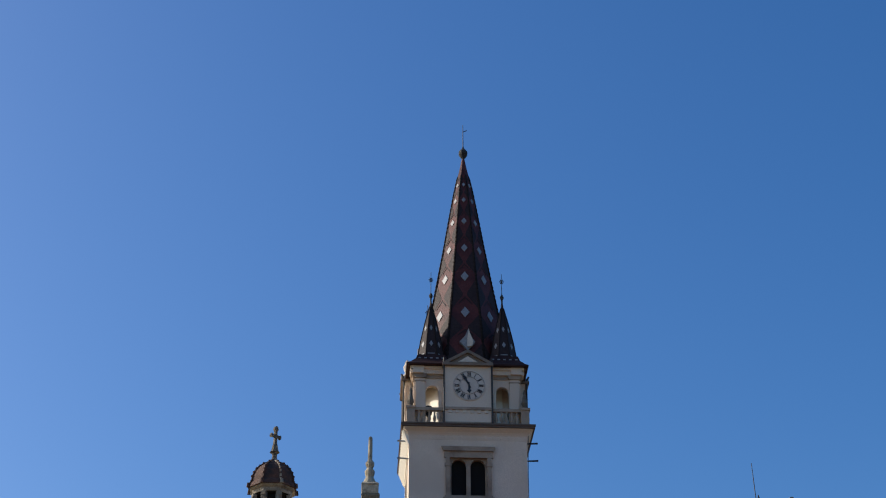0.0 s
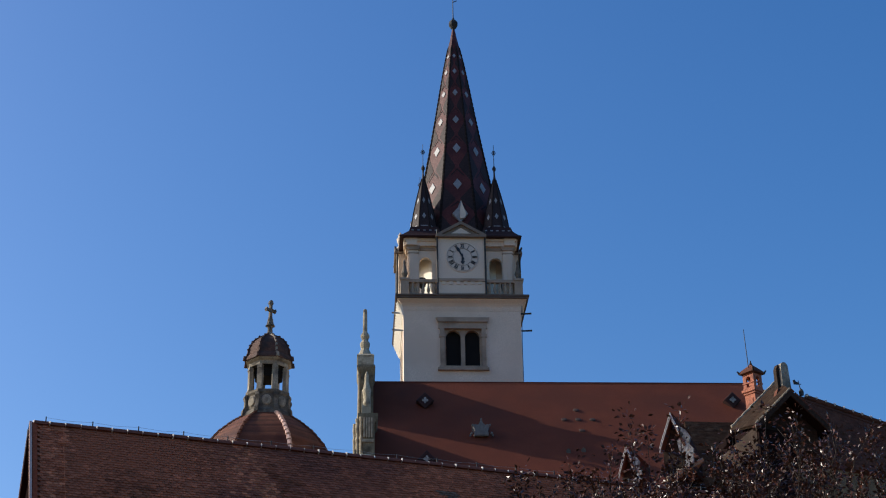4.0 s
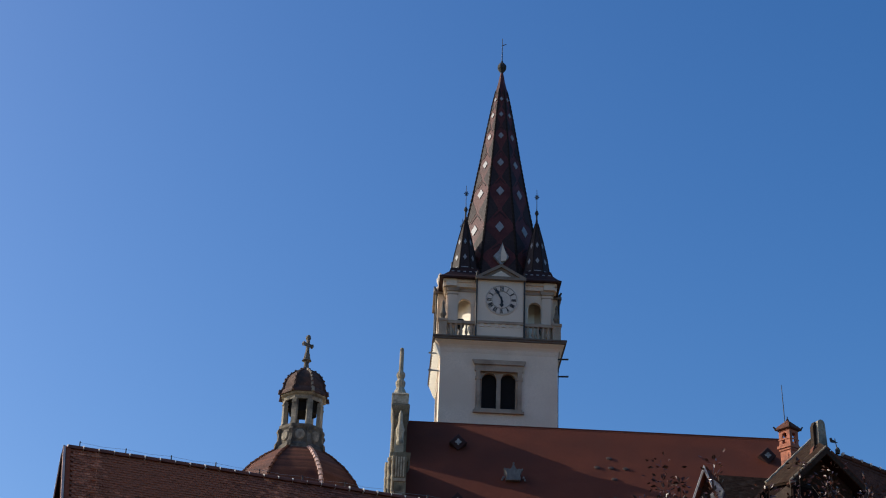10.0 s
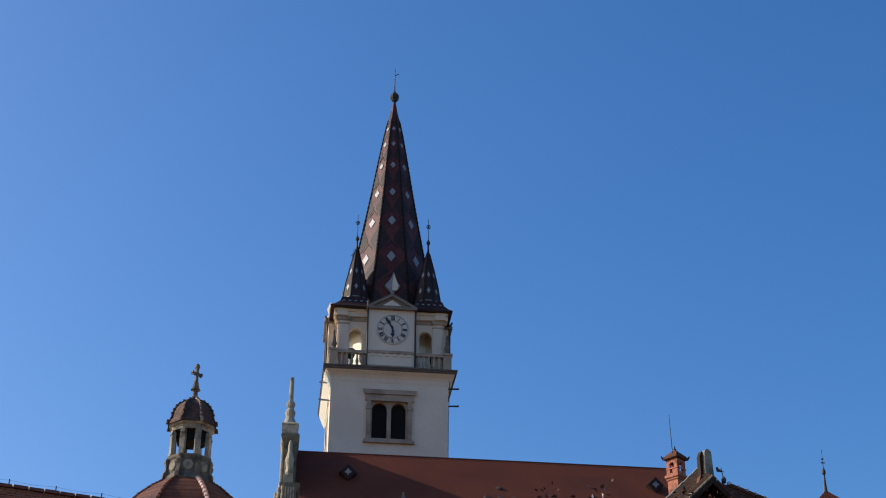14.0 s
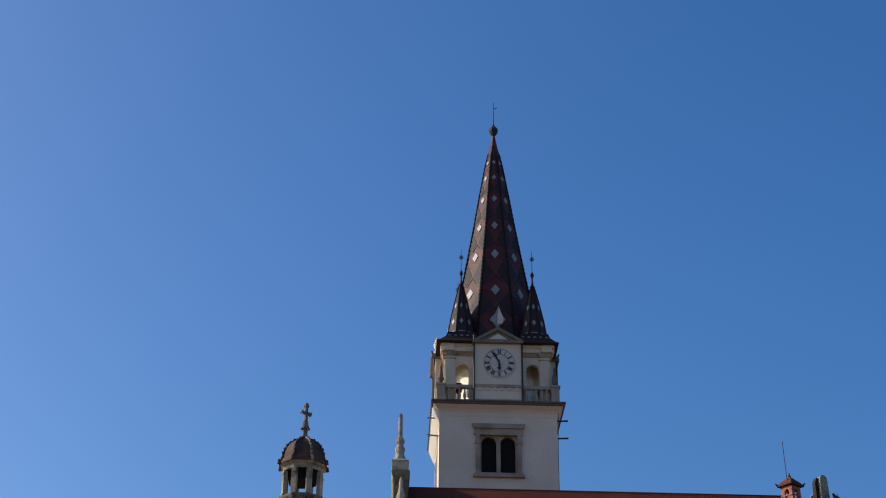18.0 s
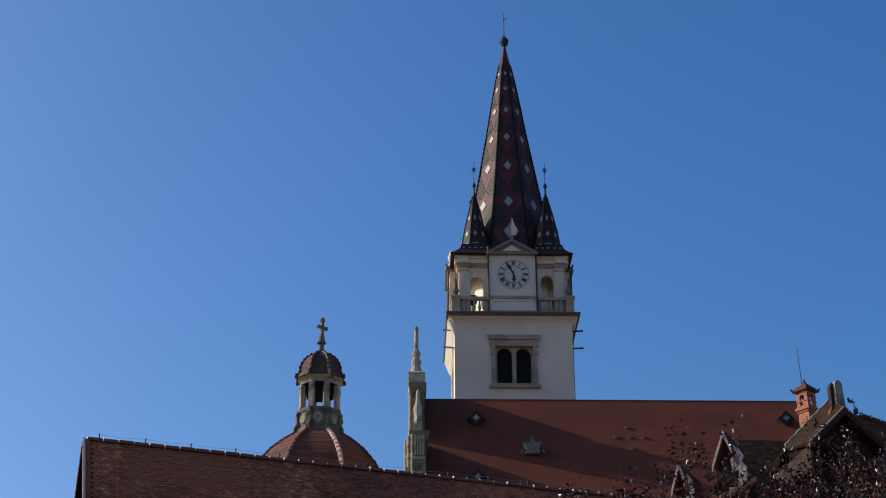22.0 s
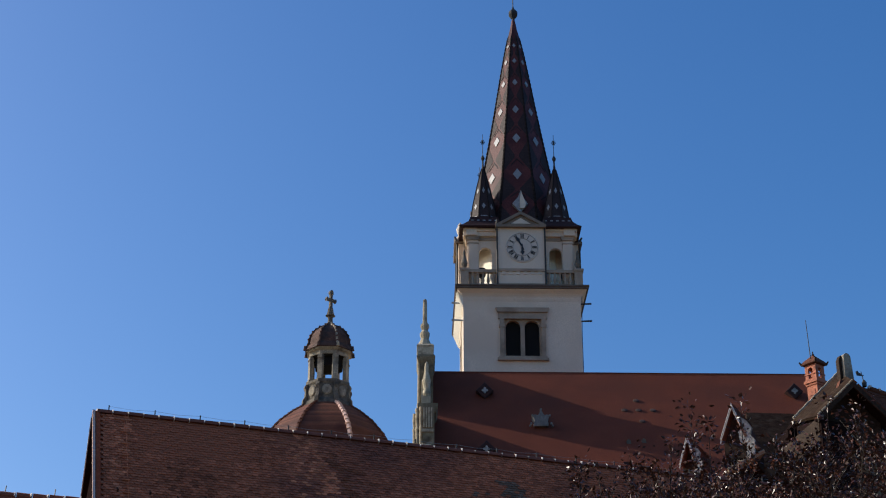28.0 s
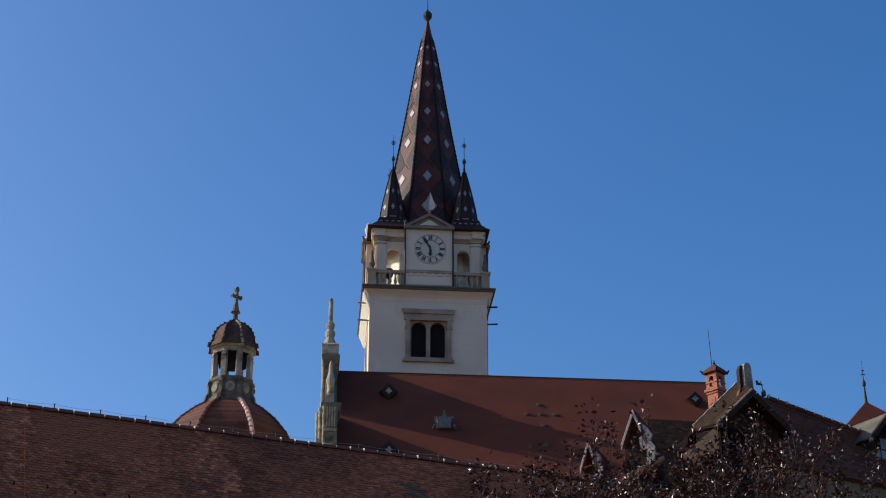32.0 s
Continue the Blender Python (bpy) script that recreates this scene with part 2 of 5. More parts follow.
def loft(bm, rings, cap=True):
    """Skin over rings of as many points each."""
    rows = [[bm.verts.new(p) for p in r] for r in rings]
    k = len(rows[0])
    for r, q in zip(rows, rows[1:]):
        for i in range(k):
            bm.faces.new((r[i], r[(i + 1) % k], q[(i + 1) % k], q[i]))
    if cap:
        bm.faces.new(rows[0][::-1])
        bm.faces.new(rows[-1])


def ring(cx, cy, z, r, n, turn=0.0):
    return [Vector((cx + r * math.cos(turn + i * math.tau / n), cy + r * math.sin(turn + i * math.tau / n), z)) for i in range(n)]


def lathe(bm, cx, cy, profile, n=16, turn=0.0):
    loft(bm, [ring(cx, cy, z, max(r, 0.004), n, turn) for r, z in profile])


def square(cx, cy, z, h, k=None):
    k = h if k is None else k
    return [Vector((cx - h, cy - k, z)), Vector((cx + h, cy - k, z)), Vector((cx + h, cy + k, z)), Vector((cx - h, cy + k, z))]


def rod(bm, a, b, r0, r1=None, n=6):
    a, b = Vector(a), Vector(b)
    r1 = r0 if r1 is None else r1
    d = (b - a).normalized()
    u = d.orthogonal().normalized()
    v = d.cross(u)
    loft(bm, [[p + (u * math.cos(i * math.tau / n) + v * math.sin(i * math.tau / n)) * r for i in range(n)] for p, r in ((a, r0), (b, r1))])


def tube(bm, pts, r, n=6):
    pts = [Vector(p) for p in pts]
    rings = []
    for i, p in enumerate(pts):
        d = (pts[min(i + 1, len(pts) - 1)] - pts[max(i - 1, 0)]).normalized()
        u = d.cross(Vector((0.31, 0.42, 0.85))).normalized()
        v = d.cross(u)
        rings.append([p + (u * math.cos(j * math.tau / n) + v * math.sin(j * math.tau / n)) * r for j in range(n)])
    loft(bm, rings)


def holed(bm, outer, inner, d0, d1, mp=straight):
    """A wall with one square opening, in one piece; (along, up) corners."""
    def corners(q, d):
        (s0, z0), (s1, z1) = q
        return [bm.verts.new(mp(s, d, z)) for s, z in ((s0, z0), (s1, z0), (s1, z1), (s0, z1))]
    of, ob, nf, nb = corners(outer, d0), corners(outer, d1), corners(inner, d0), corners(inner, d1)
    for i in range(4):
        j = (i + 1) % 4
        for quad in ((of[i], of[j], nf[j], nf[i]), (ob[i], ob[j], nb[j], nb[i]), (of[i], of[j], ob[j], ob[i]), (nf[i], nf[j], nb[j], nb[i])):
            bm.faces.new(quad)


def slab(bm, quad, thick):
    """A flat sheet on four corners, thickened downwards along its normal."""
    q = [Vector(p) for p in quad]
    nrm = (q[1] - q[0]).cross(q[2] - q[0]).normalized()
    if nrm.z < 0:
        nrm = -nrm
    loft(bm, [q, [p - nrm * thick for p in q]])


def arch_wall(bm, s0, s1, z0, z1, o0, o1, oz, spring, d0, d1, mp=straight, n=10):
    """A wall with one round-headed opening."""
    r, c = (o1 - o0) / 2, (o0 + o1) / 2
    box(bm, s0, o0, d0, d1, z0, z1, mp)
    box(bm, o1, s1, d0, d1, z0, z1, mp)
    if oz > z0:
        box(bm, o0, o1, d0, d1, z0, oz, mp)
    pts = [(c - r * math.cos(math.pi * i / n), spring + r * math.sin(math.pi * i / n)) for i in range(n + 1)]
    for p, q in zip(pts, pts[1:]):
        prism(bm, [p, q, (q[0], z1), (p[0], z1)], d0, d1, mp)


def frame_of(ox, oy, deg):
    """Maps (along, depth, up) into the world: depth grows away from the front."""
    c, s = math.cos(radians(deg)), math.sin(radians(deg))
    return lambda a, d, z: Vector((ox + a * c - d * s, oy + a * s + d * c, z))


B = bmesh.new


# ---- ground ----
def hill(y):
    t = min(max((y - 14.0) / 50.0, 0.0), 1.0)
    return 12.0 * t * t * (3 - 2 * t)


bm = B()
xs = [-3000, -800, -250, -120, -60, -30, 0, 30, 60, 120, 250, 800, 3000]
ys = [-3000, -600, -150, -40, 0, 10, 14, 18, 22, 26, 30, 34, 38, 42, 46, 50, 54, 58, 62, 66, 80, 100, 120, 180, 400, 1200, 4000]
rows = [[bm.verts.new((x, y, hill(y))) for x in xs] for y in ys]
for r, q in zip(rows, rows[1:]):
    for i in range(len(xs) - 1):
        bm.faces.new((r[i], r[i + 1], q[i + 1], q[i]))
tagged(part("ground", bm, BOUNCEGROUND), "unseen ground rising to the church, toned warm to bounce light", "ground", kind="structure")


# ---- bell tower ----
TX, TY, HALF = 6.78, 97.7, 3.70
FRONT = TY - HALF
tower = thing("bell_tower", (TX, TY, 12.0), "tall cream plastered bell tower with a patterned tile spire", "bell tower")


def side(k):
    """The tower's four sides: along from its middle, depth from the wall's face inwards."""
    c, s = [(1, 0), (0, 1), (-1, 0), (0, -1)][k]
    return lambda a, d, z: Vector((TX + a * c - (d - HALF) * s, TY + a * s + (d - HALF) * c, z))


WIN0, WIN1, WZ0, WZ1 = -1.22, 1.24, 38.05, 41.05
for k in range(4):
    mp = side(k)
    bm = B()
    e = HALF if k % 2 == 0 else HALF - 0.5
    holed(bm, ((-e, 12.0), (e, 42.3)), ((WIN0, WZ0), (WIN1, WZ1)), 0, 0.5, mp)
    part("wall", bm, PLASTER, tower)
    # twin round-headed belfry window with its stone surround
    bm = B()
    mid = 0.01
    arch_wall(bm, WIN0, mid, WZ0, WZ1, WIN0 + 0.17, mid - 0.13, WZ0, 40.13, 0.12, 0.4, mp)
    arch_wall(bm, mid, WIN1, WZ0, WZ1, mid + 0.13, WIN1 - 0.17, WZ0, 40.13, 0.12, 0.4, mp)
    dress, out = (WINSTONE, 1.0) if k == 0 else (TRIM, 0.45)
    window = part("window", bm, WINSTONE, tower, "twin arched belfry window with a grey stone surround")
    bm = B()
    prism(bm, [(WIN0 - 0.33, WZ1), (WIN1 + 0.33, WZ1), (WIN1 + 0.46, WZ1 + 0.30), (WIN0 - 0.46, WZ1 + 0.30)], -0.22 * out, 0.0, mp)
    box(bm, WIN0 - 0.30, WIN1 + 0.30, -0.12 * out, 0.0, WZ1 - 0.42, WZ1, mp)
    part("lintel", bm, dress, window)
    bm = B()
    box(bm, WIN0 - 0.36, WIN1 + 0.36, -0.22 * out, 0.0, WZ0 - 0.22, WZ0 - 0.06, mp)
    box(bm, WIN0 - 0.26, WIN1 + 0.26, -0.13 * out, 0.0, WZ0 - 0.06, WZ0 + 0.08, mp)
    part("sill", bm, dress, window)
    for a in (WIN0 - 0.20, WIN1 - 0.06):
        bm = B()
        box(bm, a, a + 0.26, -0.13 * out, 0.0, WZ0 + 0.08, WZ1 - 0.42, mp)
        box(bm, a - 0.05, a + 0.31, -0.17 * out, 0.0, 40.05, 40.24, mp)
        part("pilaster", bm, dress, window)
    # the room's darkness painted as a near-black sheet
    bm = B()
    box(bm, WIN0 + 0.02, WIN1 - 0.02, 0.44, 0.49, WZ0 + 0.02, WZ1 - 0.02, mp)
    part("shutter", bm, DARKROOM, window, "near-black sheet for the unlit belfry behind the arches")
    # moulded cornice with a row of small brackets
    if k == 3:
        # sunward cove only, its colour lightened to look sunlit
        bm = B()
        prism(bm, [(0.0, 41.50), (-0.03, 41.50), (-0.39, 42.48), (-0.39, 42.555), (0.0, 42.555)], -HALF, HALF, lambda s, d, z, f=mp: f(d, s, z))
        cove = part("cornice_cove", bm, SUNPLASTER, tower, "cove with rounded brackets, plaster lightened as if sunlit")
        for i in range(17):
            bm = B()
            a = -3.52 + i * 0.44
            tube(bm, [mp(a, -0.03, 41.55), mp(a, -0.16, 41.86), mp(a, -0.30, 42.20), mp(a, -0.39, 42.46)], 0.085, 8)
            part("bracket", bm, SUNPLASTER, cove)
    for i in range(15 if k != 3 else 0):
        bm = B()
        a = -3.5 + i * 0.5
        prism(bm, [(a, 42.26), (a + 0.20, 42.26), (a + 0.19, 42.02), (a + 0.14, 41.92), (a + 0.06, 41.92), (a + 0.01, 42.02)], -0.045 if k == 0 else -0.16, 0.0, mp)
        part("bracket", bm, PLASTER, tower)
    # spouts, with sun and shade put into the colour: pale sunward, dark opposite
    for z, a in ((41.85, 3.3), (40.68, 3.3)) if k % 2 else ():
        bm = B()
        rod(bm, mp(-a if k == 1 else a, 0.1, z), mp(-a if k == 1 else a, -0.72, z + 0.04), 0.05, 0.065, 8)
        part("spout", bm, ZINC if k == 3 else LEAD, tower, "grey metal water spout")
bm = B()
box(bm, TX - HALF + 0.5, TX + HALF - 0.5, TY - HALF + 0.5, TY + HALF - 0.5, 37.2, 37.5)
part("bell_floor", bm, DARKROOM, tower)
bm = B()
lathe(bm, TX, TY, [(0.85, 38.6), (0.80, 38.75), (0.62, 39.2), (0.52, 39.7), (0.35, 39.95), (0.1, 40.05)], 20)
part("bell", bm, COPPER, tower, "dark bronze bell in the belfry")
bm = B()
rod(bm, (TX + HALF + 0.10, FRONT + 0.02, 42.5), (TX + HALF + 0.03, FRONT + 0.05, 39.6), 0.02)
rod(bm, (TX + HALF + 0.03, FRONT + 0.05, 39.6), (TX + HALF + 0.03, FRONT + 0.05, 30.0), 0.02)
part("cable", bm, IRON, tower, "thin black lightning cable")
# moulded cornice round the shaft
bm = B()
loft(bm, [square(TX, TY, z, HALF + o) for z, o in ((41.85, -0.2), (41.85, 0.015), (42.10, 0.03), (42.20, 0.07), (42.32, 0.15), (42.42, 0.26), (42.50, 0.36), (42.555, 0.38), (42.555, -0.2))])
part("cornice", bm, PLASTER, tower)
bm = B()
loft(bm, [square(TX, TY, z, HALF + o) for z, o in ((42.56, -0.2), (42.56, 0.48), (42.68, 0.48), (42.70, 0.53), (42.80, 0.53), (42.82, -0.2))])
part("cornice_edge", bm, DARKTRIM, tower, "dark weathered cornice edge")
# gallery floor
bm = B()
box(bm, TX - HALF - 0.35, TX + HALF + 0.35, TY - HALF - 0.35, TY + HALF + 0.35, 42.70, 42.84)
part("gallery_floor", bm, TRIM, tower)

# gallery stage: clock bays on four sides, open corner pavilions between
GZ = 42.84
for k in range(4):
    wall_mp = side(k)
    mp = lambda a, d, z, f=wall_mp: f(a, d - 0.22, z)
    bm = B()
    box(bm, -1.47, 1.47, 0.0, 1.8, GZ, 46.85, mp)
    bay = part("clock_bay", bm, PLASTER, tower, "cream plastered clock bay")
    bm = B()
    box(bm, -1.50, 1.50, -0.10, 0.0, 43.80, 43.98, mp)
    box(bm, -1.50, 1.50, -0.07, 0.0, GZ, 42.98, mp)
    part("string_course", bm, WINSTONE, bay)
    for i in range(6):
        bm = B()
        a = -1.26 + i * 0.46
        box(bm, a, a + 0.24, -0.06, 0.0, 43.60, 43.80, mp)
        part("dentil", bm, TRIM, bay)
    bm = B()
    prism(bm, [(-1.62, 46.85), (1.62, 46.85), (1.62, 47.02), (-1.62, 47.02)], -0.26, 1.2, mp)
    prism(bm, [(-1.62, 47.02), (-1.25, 47.02), (0.0, 47.74), (0.0, 47.96)], -0.26, 1.2, mp)
    prism(bm, [(1.62, 47.02), (1.25, 47.02), (0.0, 47.74), (0.0, 47.96)], -0.26, 1.2, mp)
    pediment = part("pediment", bm, BROWNSTONE, tower, "low triangular stone pediment")
    bm = B()
    prism(bm, [(-1.25, 47.02), (1.25, 47.02), (0.0, 47.74)], -0.10, 1.2, mp)
    part("tympanum", bm, BROWNSTONE, pediment)
    bm = B()
    prism(bm, [(-0.62, 47.12), (0.62, 47.12), (0.0, 47.52)], -0.14, -0.1, mp)
    part("relief", bm, TRIM, pediment, "pale triangular relief")
    for a in (-1.53, 1.53):
        bm = B()
        rod(bm, mp(a, -0.09, GZ), mp(a, -0.09, 47.0), 0.055, n=8)
        rod(bm, mp(a, -0.09, 47.0), mp(a * 0.99, -0.25, 47.35), 0.08, 0.06, 8)
        part("downpipe", bm, IRON, tower, "black iron downpipe")
    # clock
    if k != 2:
        def disc(r, d, n=40, cz=45.50, mp=mp):
            return [mp(0.07 + r * math.cos(i * math.tau / n), d, cz + r * math.sin(i * math.tau / n)) for i in range(n)]
        bm = B()
        loft(bm, [disc(1.06, 0.0), disc(1.06, -0.05), disc(1.0, -0.07), disc(0.97, -0.04)])
        clock = part("clock", bm, CLOCKWHITE, tower, "round white tower clock with black numerals")
        for r in (0.985, 0.60):
            bm = B()
            rows = [disc(r - 0.006, -0.040), disc(r - 0.006, -0.072), disc(r + 0.006, -0.072), disc(r + 0.006, -0.040)]
            loft(bm, rows + rows[:1], False)
            part("dial_ring", bm, DULLZINC, clock)
        numerals = "XII I II III IIII V VI VII VIII IX X XI".split()
        for h, word in enumerate(numerals):
            an = radians(90 - 30 * h)
            wide = {"I": 0.055, "V": 0.15, "X": 0.15}
            total = sum(wide[ch] for ch in word)
            bm = B()
            pos = -total / 2
            for ch in word:
                c0 = pos + wide[ch] / 2
                pos += wide[ch]
                strokes = {"I": [(0, 0)], "V": [(-0.045, 0), (0.045, 0)], "X": [(-0.045, 0.045), (0.045, -0.045)]}[ch]
                for top, bot in strokes:
                    quad = []
                    for t, rr in ((top - 0.017, 0.93), (top + 0.017, 0.93), (bot + 0.017, 0.64), (bot - 0.017, 0.64)):
                        # along the tangent, clockwise; up the radius
                        tx, tz = math.sin(an), -math.cos(an)
                        quad.append((0.07 + rr * math.cos(an) + (c0 + t) * tx, 45.50 + rr * math.sin(an) + (c0 + t) * tz))
                    prism(bm, quad, -0.065, -0.04, mp)
            part("numeral", bm, CLOCKBLACK, clock)
        for ang, ln, wd, name in ((radians(90 + 27), 0.86, 0.055, "minute_hand"), (radians(-88), 0.56, 0.07, "hour_hand")):
            bm = B()
            ux, uz = math.cos(ang), math.sin(ang)
            vx, vz = -uz, ux
            pts = [(-0.22, wd * 0.6), (-0.22, -wd * 0.6), (0.5 * ln, -wd), (0.62 * ln, -wd * 2.0), (ln, 0.0), (0.62 * ln, wd * 2.0), (0.5 * ln, wd)]
            prism(bm, [(0.07 + p * ux + q * vx, 45.50 + p * uz + q * vz) for p, q in pts], -0.11 if name[0] == "m" else -0.09, -0.085 if name[0] == "m" else -0.07, mp)
            part(name, bm, CLOCKBLACK, clock)
    # pavilion arches either side of the bay
    mp = wall_mp
    for sg in (-1, 1):
        bm = B()
        lo, hi = sorted((sg * 1.47, sg * 3.42))
        o0, o1 = sorted((sg * 1.84, sg * 2.66)) if k % 2 == 0 else sorted((sg * 1.50, sg * 2.86))
        arch_wall(bm, lo, hi, GZ, 46.55, o0, o1, GZ, 45.35 if k % 2 == 0 else 45.05, 0.42, 0.72, mp)
        part("pavilion_wall", bm, PLASTER, tower)
        bm = B()
        box(bm, sg * 3.02 - 0.30, sg * 3.02 + 0.30, 0.30, 0.80, GZ, 46.25, mp)
        box(bm, sg * 3.02 - 0.36, sg * 3.02 + 0.36, 0.24, 0.80, GZ, 43.05, mp)
        pilaster = part("corner_pilaster", bm, PLASTER, tower)
        bm = B()
        box(bm, sg * 3.02 - 0.34, sg * 3.02 + 0.34, 0.27, 0.80, 45.98, 46.06, mp)
        prism(bm, [(sg * 3.02 - 0.32, 46.22), (sg * 3.02 + 0.32, 46.22), (sg * 3.02 + 0.41, 46.36), (sg * 3.02 + 0.41, 46.50), (sg * 3.02 - 0.41, 46.50), (sg * 3.02 - 0.41, 46.36)], 0.19, 0.80, mp)
        part("capital", bm, WINSTONE, pilaster, "brown stone capital")
        if k % 2 == 0:
            bm = B()
            for e0 in (o0 - 0.20, o1 - 0.02):
                box(bm, e0, e0 + 0.22, 0.37, 0.72, 45.24, 45.38, mp)
                box(bm, e0 + 0.03, e0 + 0.19, 0.39, 0.72, GZ, 45.24, mp)
            part("impost", bm, TRIM, pilaster, "stone impost of the arch")
        bm = B()
        lo, hi = sorted((sg * 1.50, sg * 3.66))
        box(bm, lo, hi, 0.20, 0.9, 46.50, 46.80, mp)
        box(bm, lo, hi, 0.10, 0.9, 46.80, 46.98, mp)
        entablature = part("entablature", bm, PLASTER, tower)
        bm = B()
        lo, hi = sorted((sg * 1.49, sg * 2.62))
        box(bm, lo, hi, 0.36, 0.5, 46.24, 46.44, mp)
        part("frieze_band", bm, WINSTONE, entablature, "brown stone band at capital height")
        # balustrade
        lo, hi = sorted((sg * 1.56, sg * 3.52))
        bm = B()
        box(bm, lo, hi, -0.16, 0.10, 43.78, 43.98, mp)
        rail = part("hand_rail", bm, WINSTONE, tower)
        bm = B()
        box(bm, lo, hi, -0.16, 0.10, GZ, 42.98, mp)
        part("base_rail", bm, WINSTONE, rail)
        for i in range(5):
            a = sg * (1.78 + i * 0.33)
            bm = B()
            p = mp(a, -0.03, 0)
            lathe(bm, p.x, p.y, [(0.085, 42.98), (0.06, 43.05), (0.105, 43.22), (0.10, 43.32), (0.055, 43.55), (0.06, 43.68), (0.09, 43.78)], 8)
            part("baluster", bm, WINSTONE, rail)
T8 = math.pi / 8
TURRET = [(0.90, 47.90), (0.84, 48.10), (0.68, 49.2), (0.40, 50.6), (0.10, 51.9), (0.05, 52.3)]
for sx in (-1, 1):
    for sy in (-1, 1):
        cx, cy = TX + sx * 3.62, TY + sy * 3.62
        bm = B()
        loft(bm, [square(cx, cy, z, h) for z, h in ((GZ, 0.26), (43.9, 0.26), (43.9, 0.32), (44.05, 0.32))])
        post = part("gallery_post", bm, WINSTONE, tower)
        bm = B()
        lathe(bm, cx, cy, [(0.2, 44.05), (0.12, 44.2), (0.22, 44.45), (0.14, 44.75), (0.07, 45.1), (0.1, 45.2), (0.02, 45.45)], 10)
        part("finial", bm, GREYSTONE, post, "dark weathered stone finial")
        # corner turret roof: flared square skirt, steep octagonal pyramid, ball and vane
        tx, ty = TX + 0.06 + sx * 2.37, TY + sy * 2.37
        mx, my = TX + sx * 2.62, TY + sy * 2.62
        bm = B()
        lathe(bm, tx, ty, [(r / math.cos(T8), z) for r, z in TURRET], 8, T8)
        turret = part("turret_roof", bm, SPIREGREEN, tower, "steep dark glazed corner turret roof")
        bm = B()
        loft(bm, [square(mx, my, 46.98, 1.30), square(mx, my, 47.06, 1.31), square(mx * 0.6 + tx * 0.4, my * 0.6 + ty * 0.4, 47.25, 1.17), square(tx, ty, 47.62, 1.0), square(tx, ty, 47.98, 0.88)])
        skirt = part("turret_skirt", bm, SKIRTTILE, turret, "flared dark red tile skirt")
        bm = B()
        lathe(bm, tx, ty, [(0.045, 52.1), (0.06, 52.55), (0.12, 52.66), (0.13, 52.76), (0.08, 52.88), (0.025, 52.98)], 10)
        part("ball", bm, LEAD, turret)
        bm = B()
        rod(bm, (tx, ty, 52.9), (tx, ty, 54.55), 0.024, 0.016)
        for i in range(6):
            an = i * math.pi / 3
            rod(bm, (tx, ty, 53.95), (tx + 0.17 * math.cos(an), ty, 53.95 + 0.2 * math.sin(an)), 0.028, 0.018, 5)
        tube(bm, [(tx + 0.12 * math.cos(i * math.tau / 10), ty, 53.95 + 0.13 * math.sin(i * math.tau / 10)) for i in range(11)], 0.018, 5)
        part("vane", bm, IRON, turret, "small iron star vane")
        # hip rolls down the eight edges
        for i in range(8):
            an = T8 + i * math.tau / 8
            bm = B()
            tube(bm, [(tx + r / math.cos(T8) * math.cos(an), ty + r / math.cos(T8) * math.sin(an), z) for r, z in TURRET[:-1]], 0.035, 5)
            part("hip_roll", bm, RIDGECAP, turret)
        # a white lozenge on each face in two rows, white dashes on the skirt
        for i in range(8):
            an = i * math.tau / 8
            nrm, alo = Vector((math.cos(an), math.sin(an), 0)), Vector((-math.sin(an), math.cos(an), 0))

            def on_face(z, off, tx=tx, ty=ty, nrm=nrm, alo=alo):
                for (ha, za), (hb, zb) in zip(TURRET, TURRET[1:]):
                    if z <= zb:
                        h = ha + (hb - ha) * (z - za) / (zb - za)
                        break
                return Vector((tx, ty, z)) + nrm * (h + 0.016) + alo * off

            for z, w, hgt in ((48.87, 0.125, 0.23), (50.12, 0.095, 0.24)):
                bm = B()
                q = [on_face(z - hgt, 0), on_face(z - hgt * 0.35, w * 0.62), on_face(z, w), on_face(z + hgt * 0.35, w * 0.62), on_face(z + hgt, 0), on_face(z + hgt * 0.35, -w * 0.62), on_face(z, -w), on_face(z - hgt * 0.35, -w * 0.62)]
                loft(bm, [q, [p - nrm * 0.03 for p in q]])
                part("white_lozenge", bm, SPIREWHITE, turret)
            bm = B()
            q = [on_face(z, off) for z, off in ((48.06, -0.22), (48.06, 0.22), (48.12, 0.22), (48.12, -0.22))]
            loft(bm, [q, [p - nrm * 0.03 for p in q]])
            part("white_tile", bm, SPIREWHITE, turret)
            if i % 2 == 0:
                for j in range(5):
                    off = -0.76 + j * 0.38
                    bm = B()
                    q = [Vector((tx, ty, z)) + nrm * (d + 0.02) + alo * o for z, d, o in ((47.64, 0.995, off - 0.085), (47.64, 0.995, off + 0.085), (47.72, 0.967, off + 0.085), (47.72, 0.967, off - 0.085))]
                    loft(bm, [q, [p - nrm * 0.03 for p in q]])
                    part("white_tile", bm, SPIREWHITE, skirt)

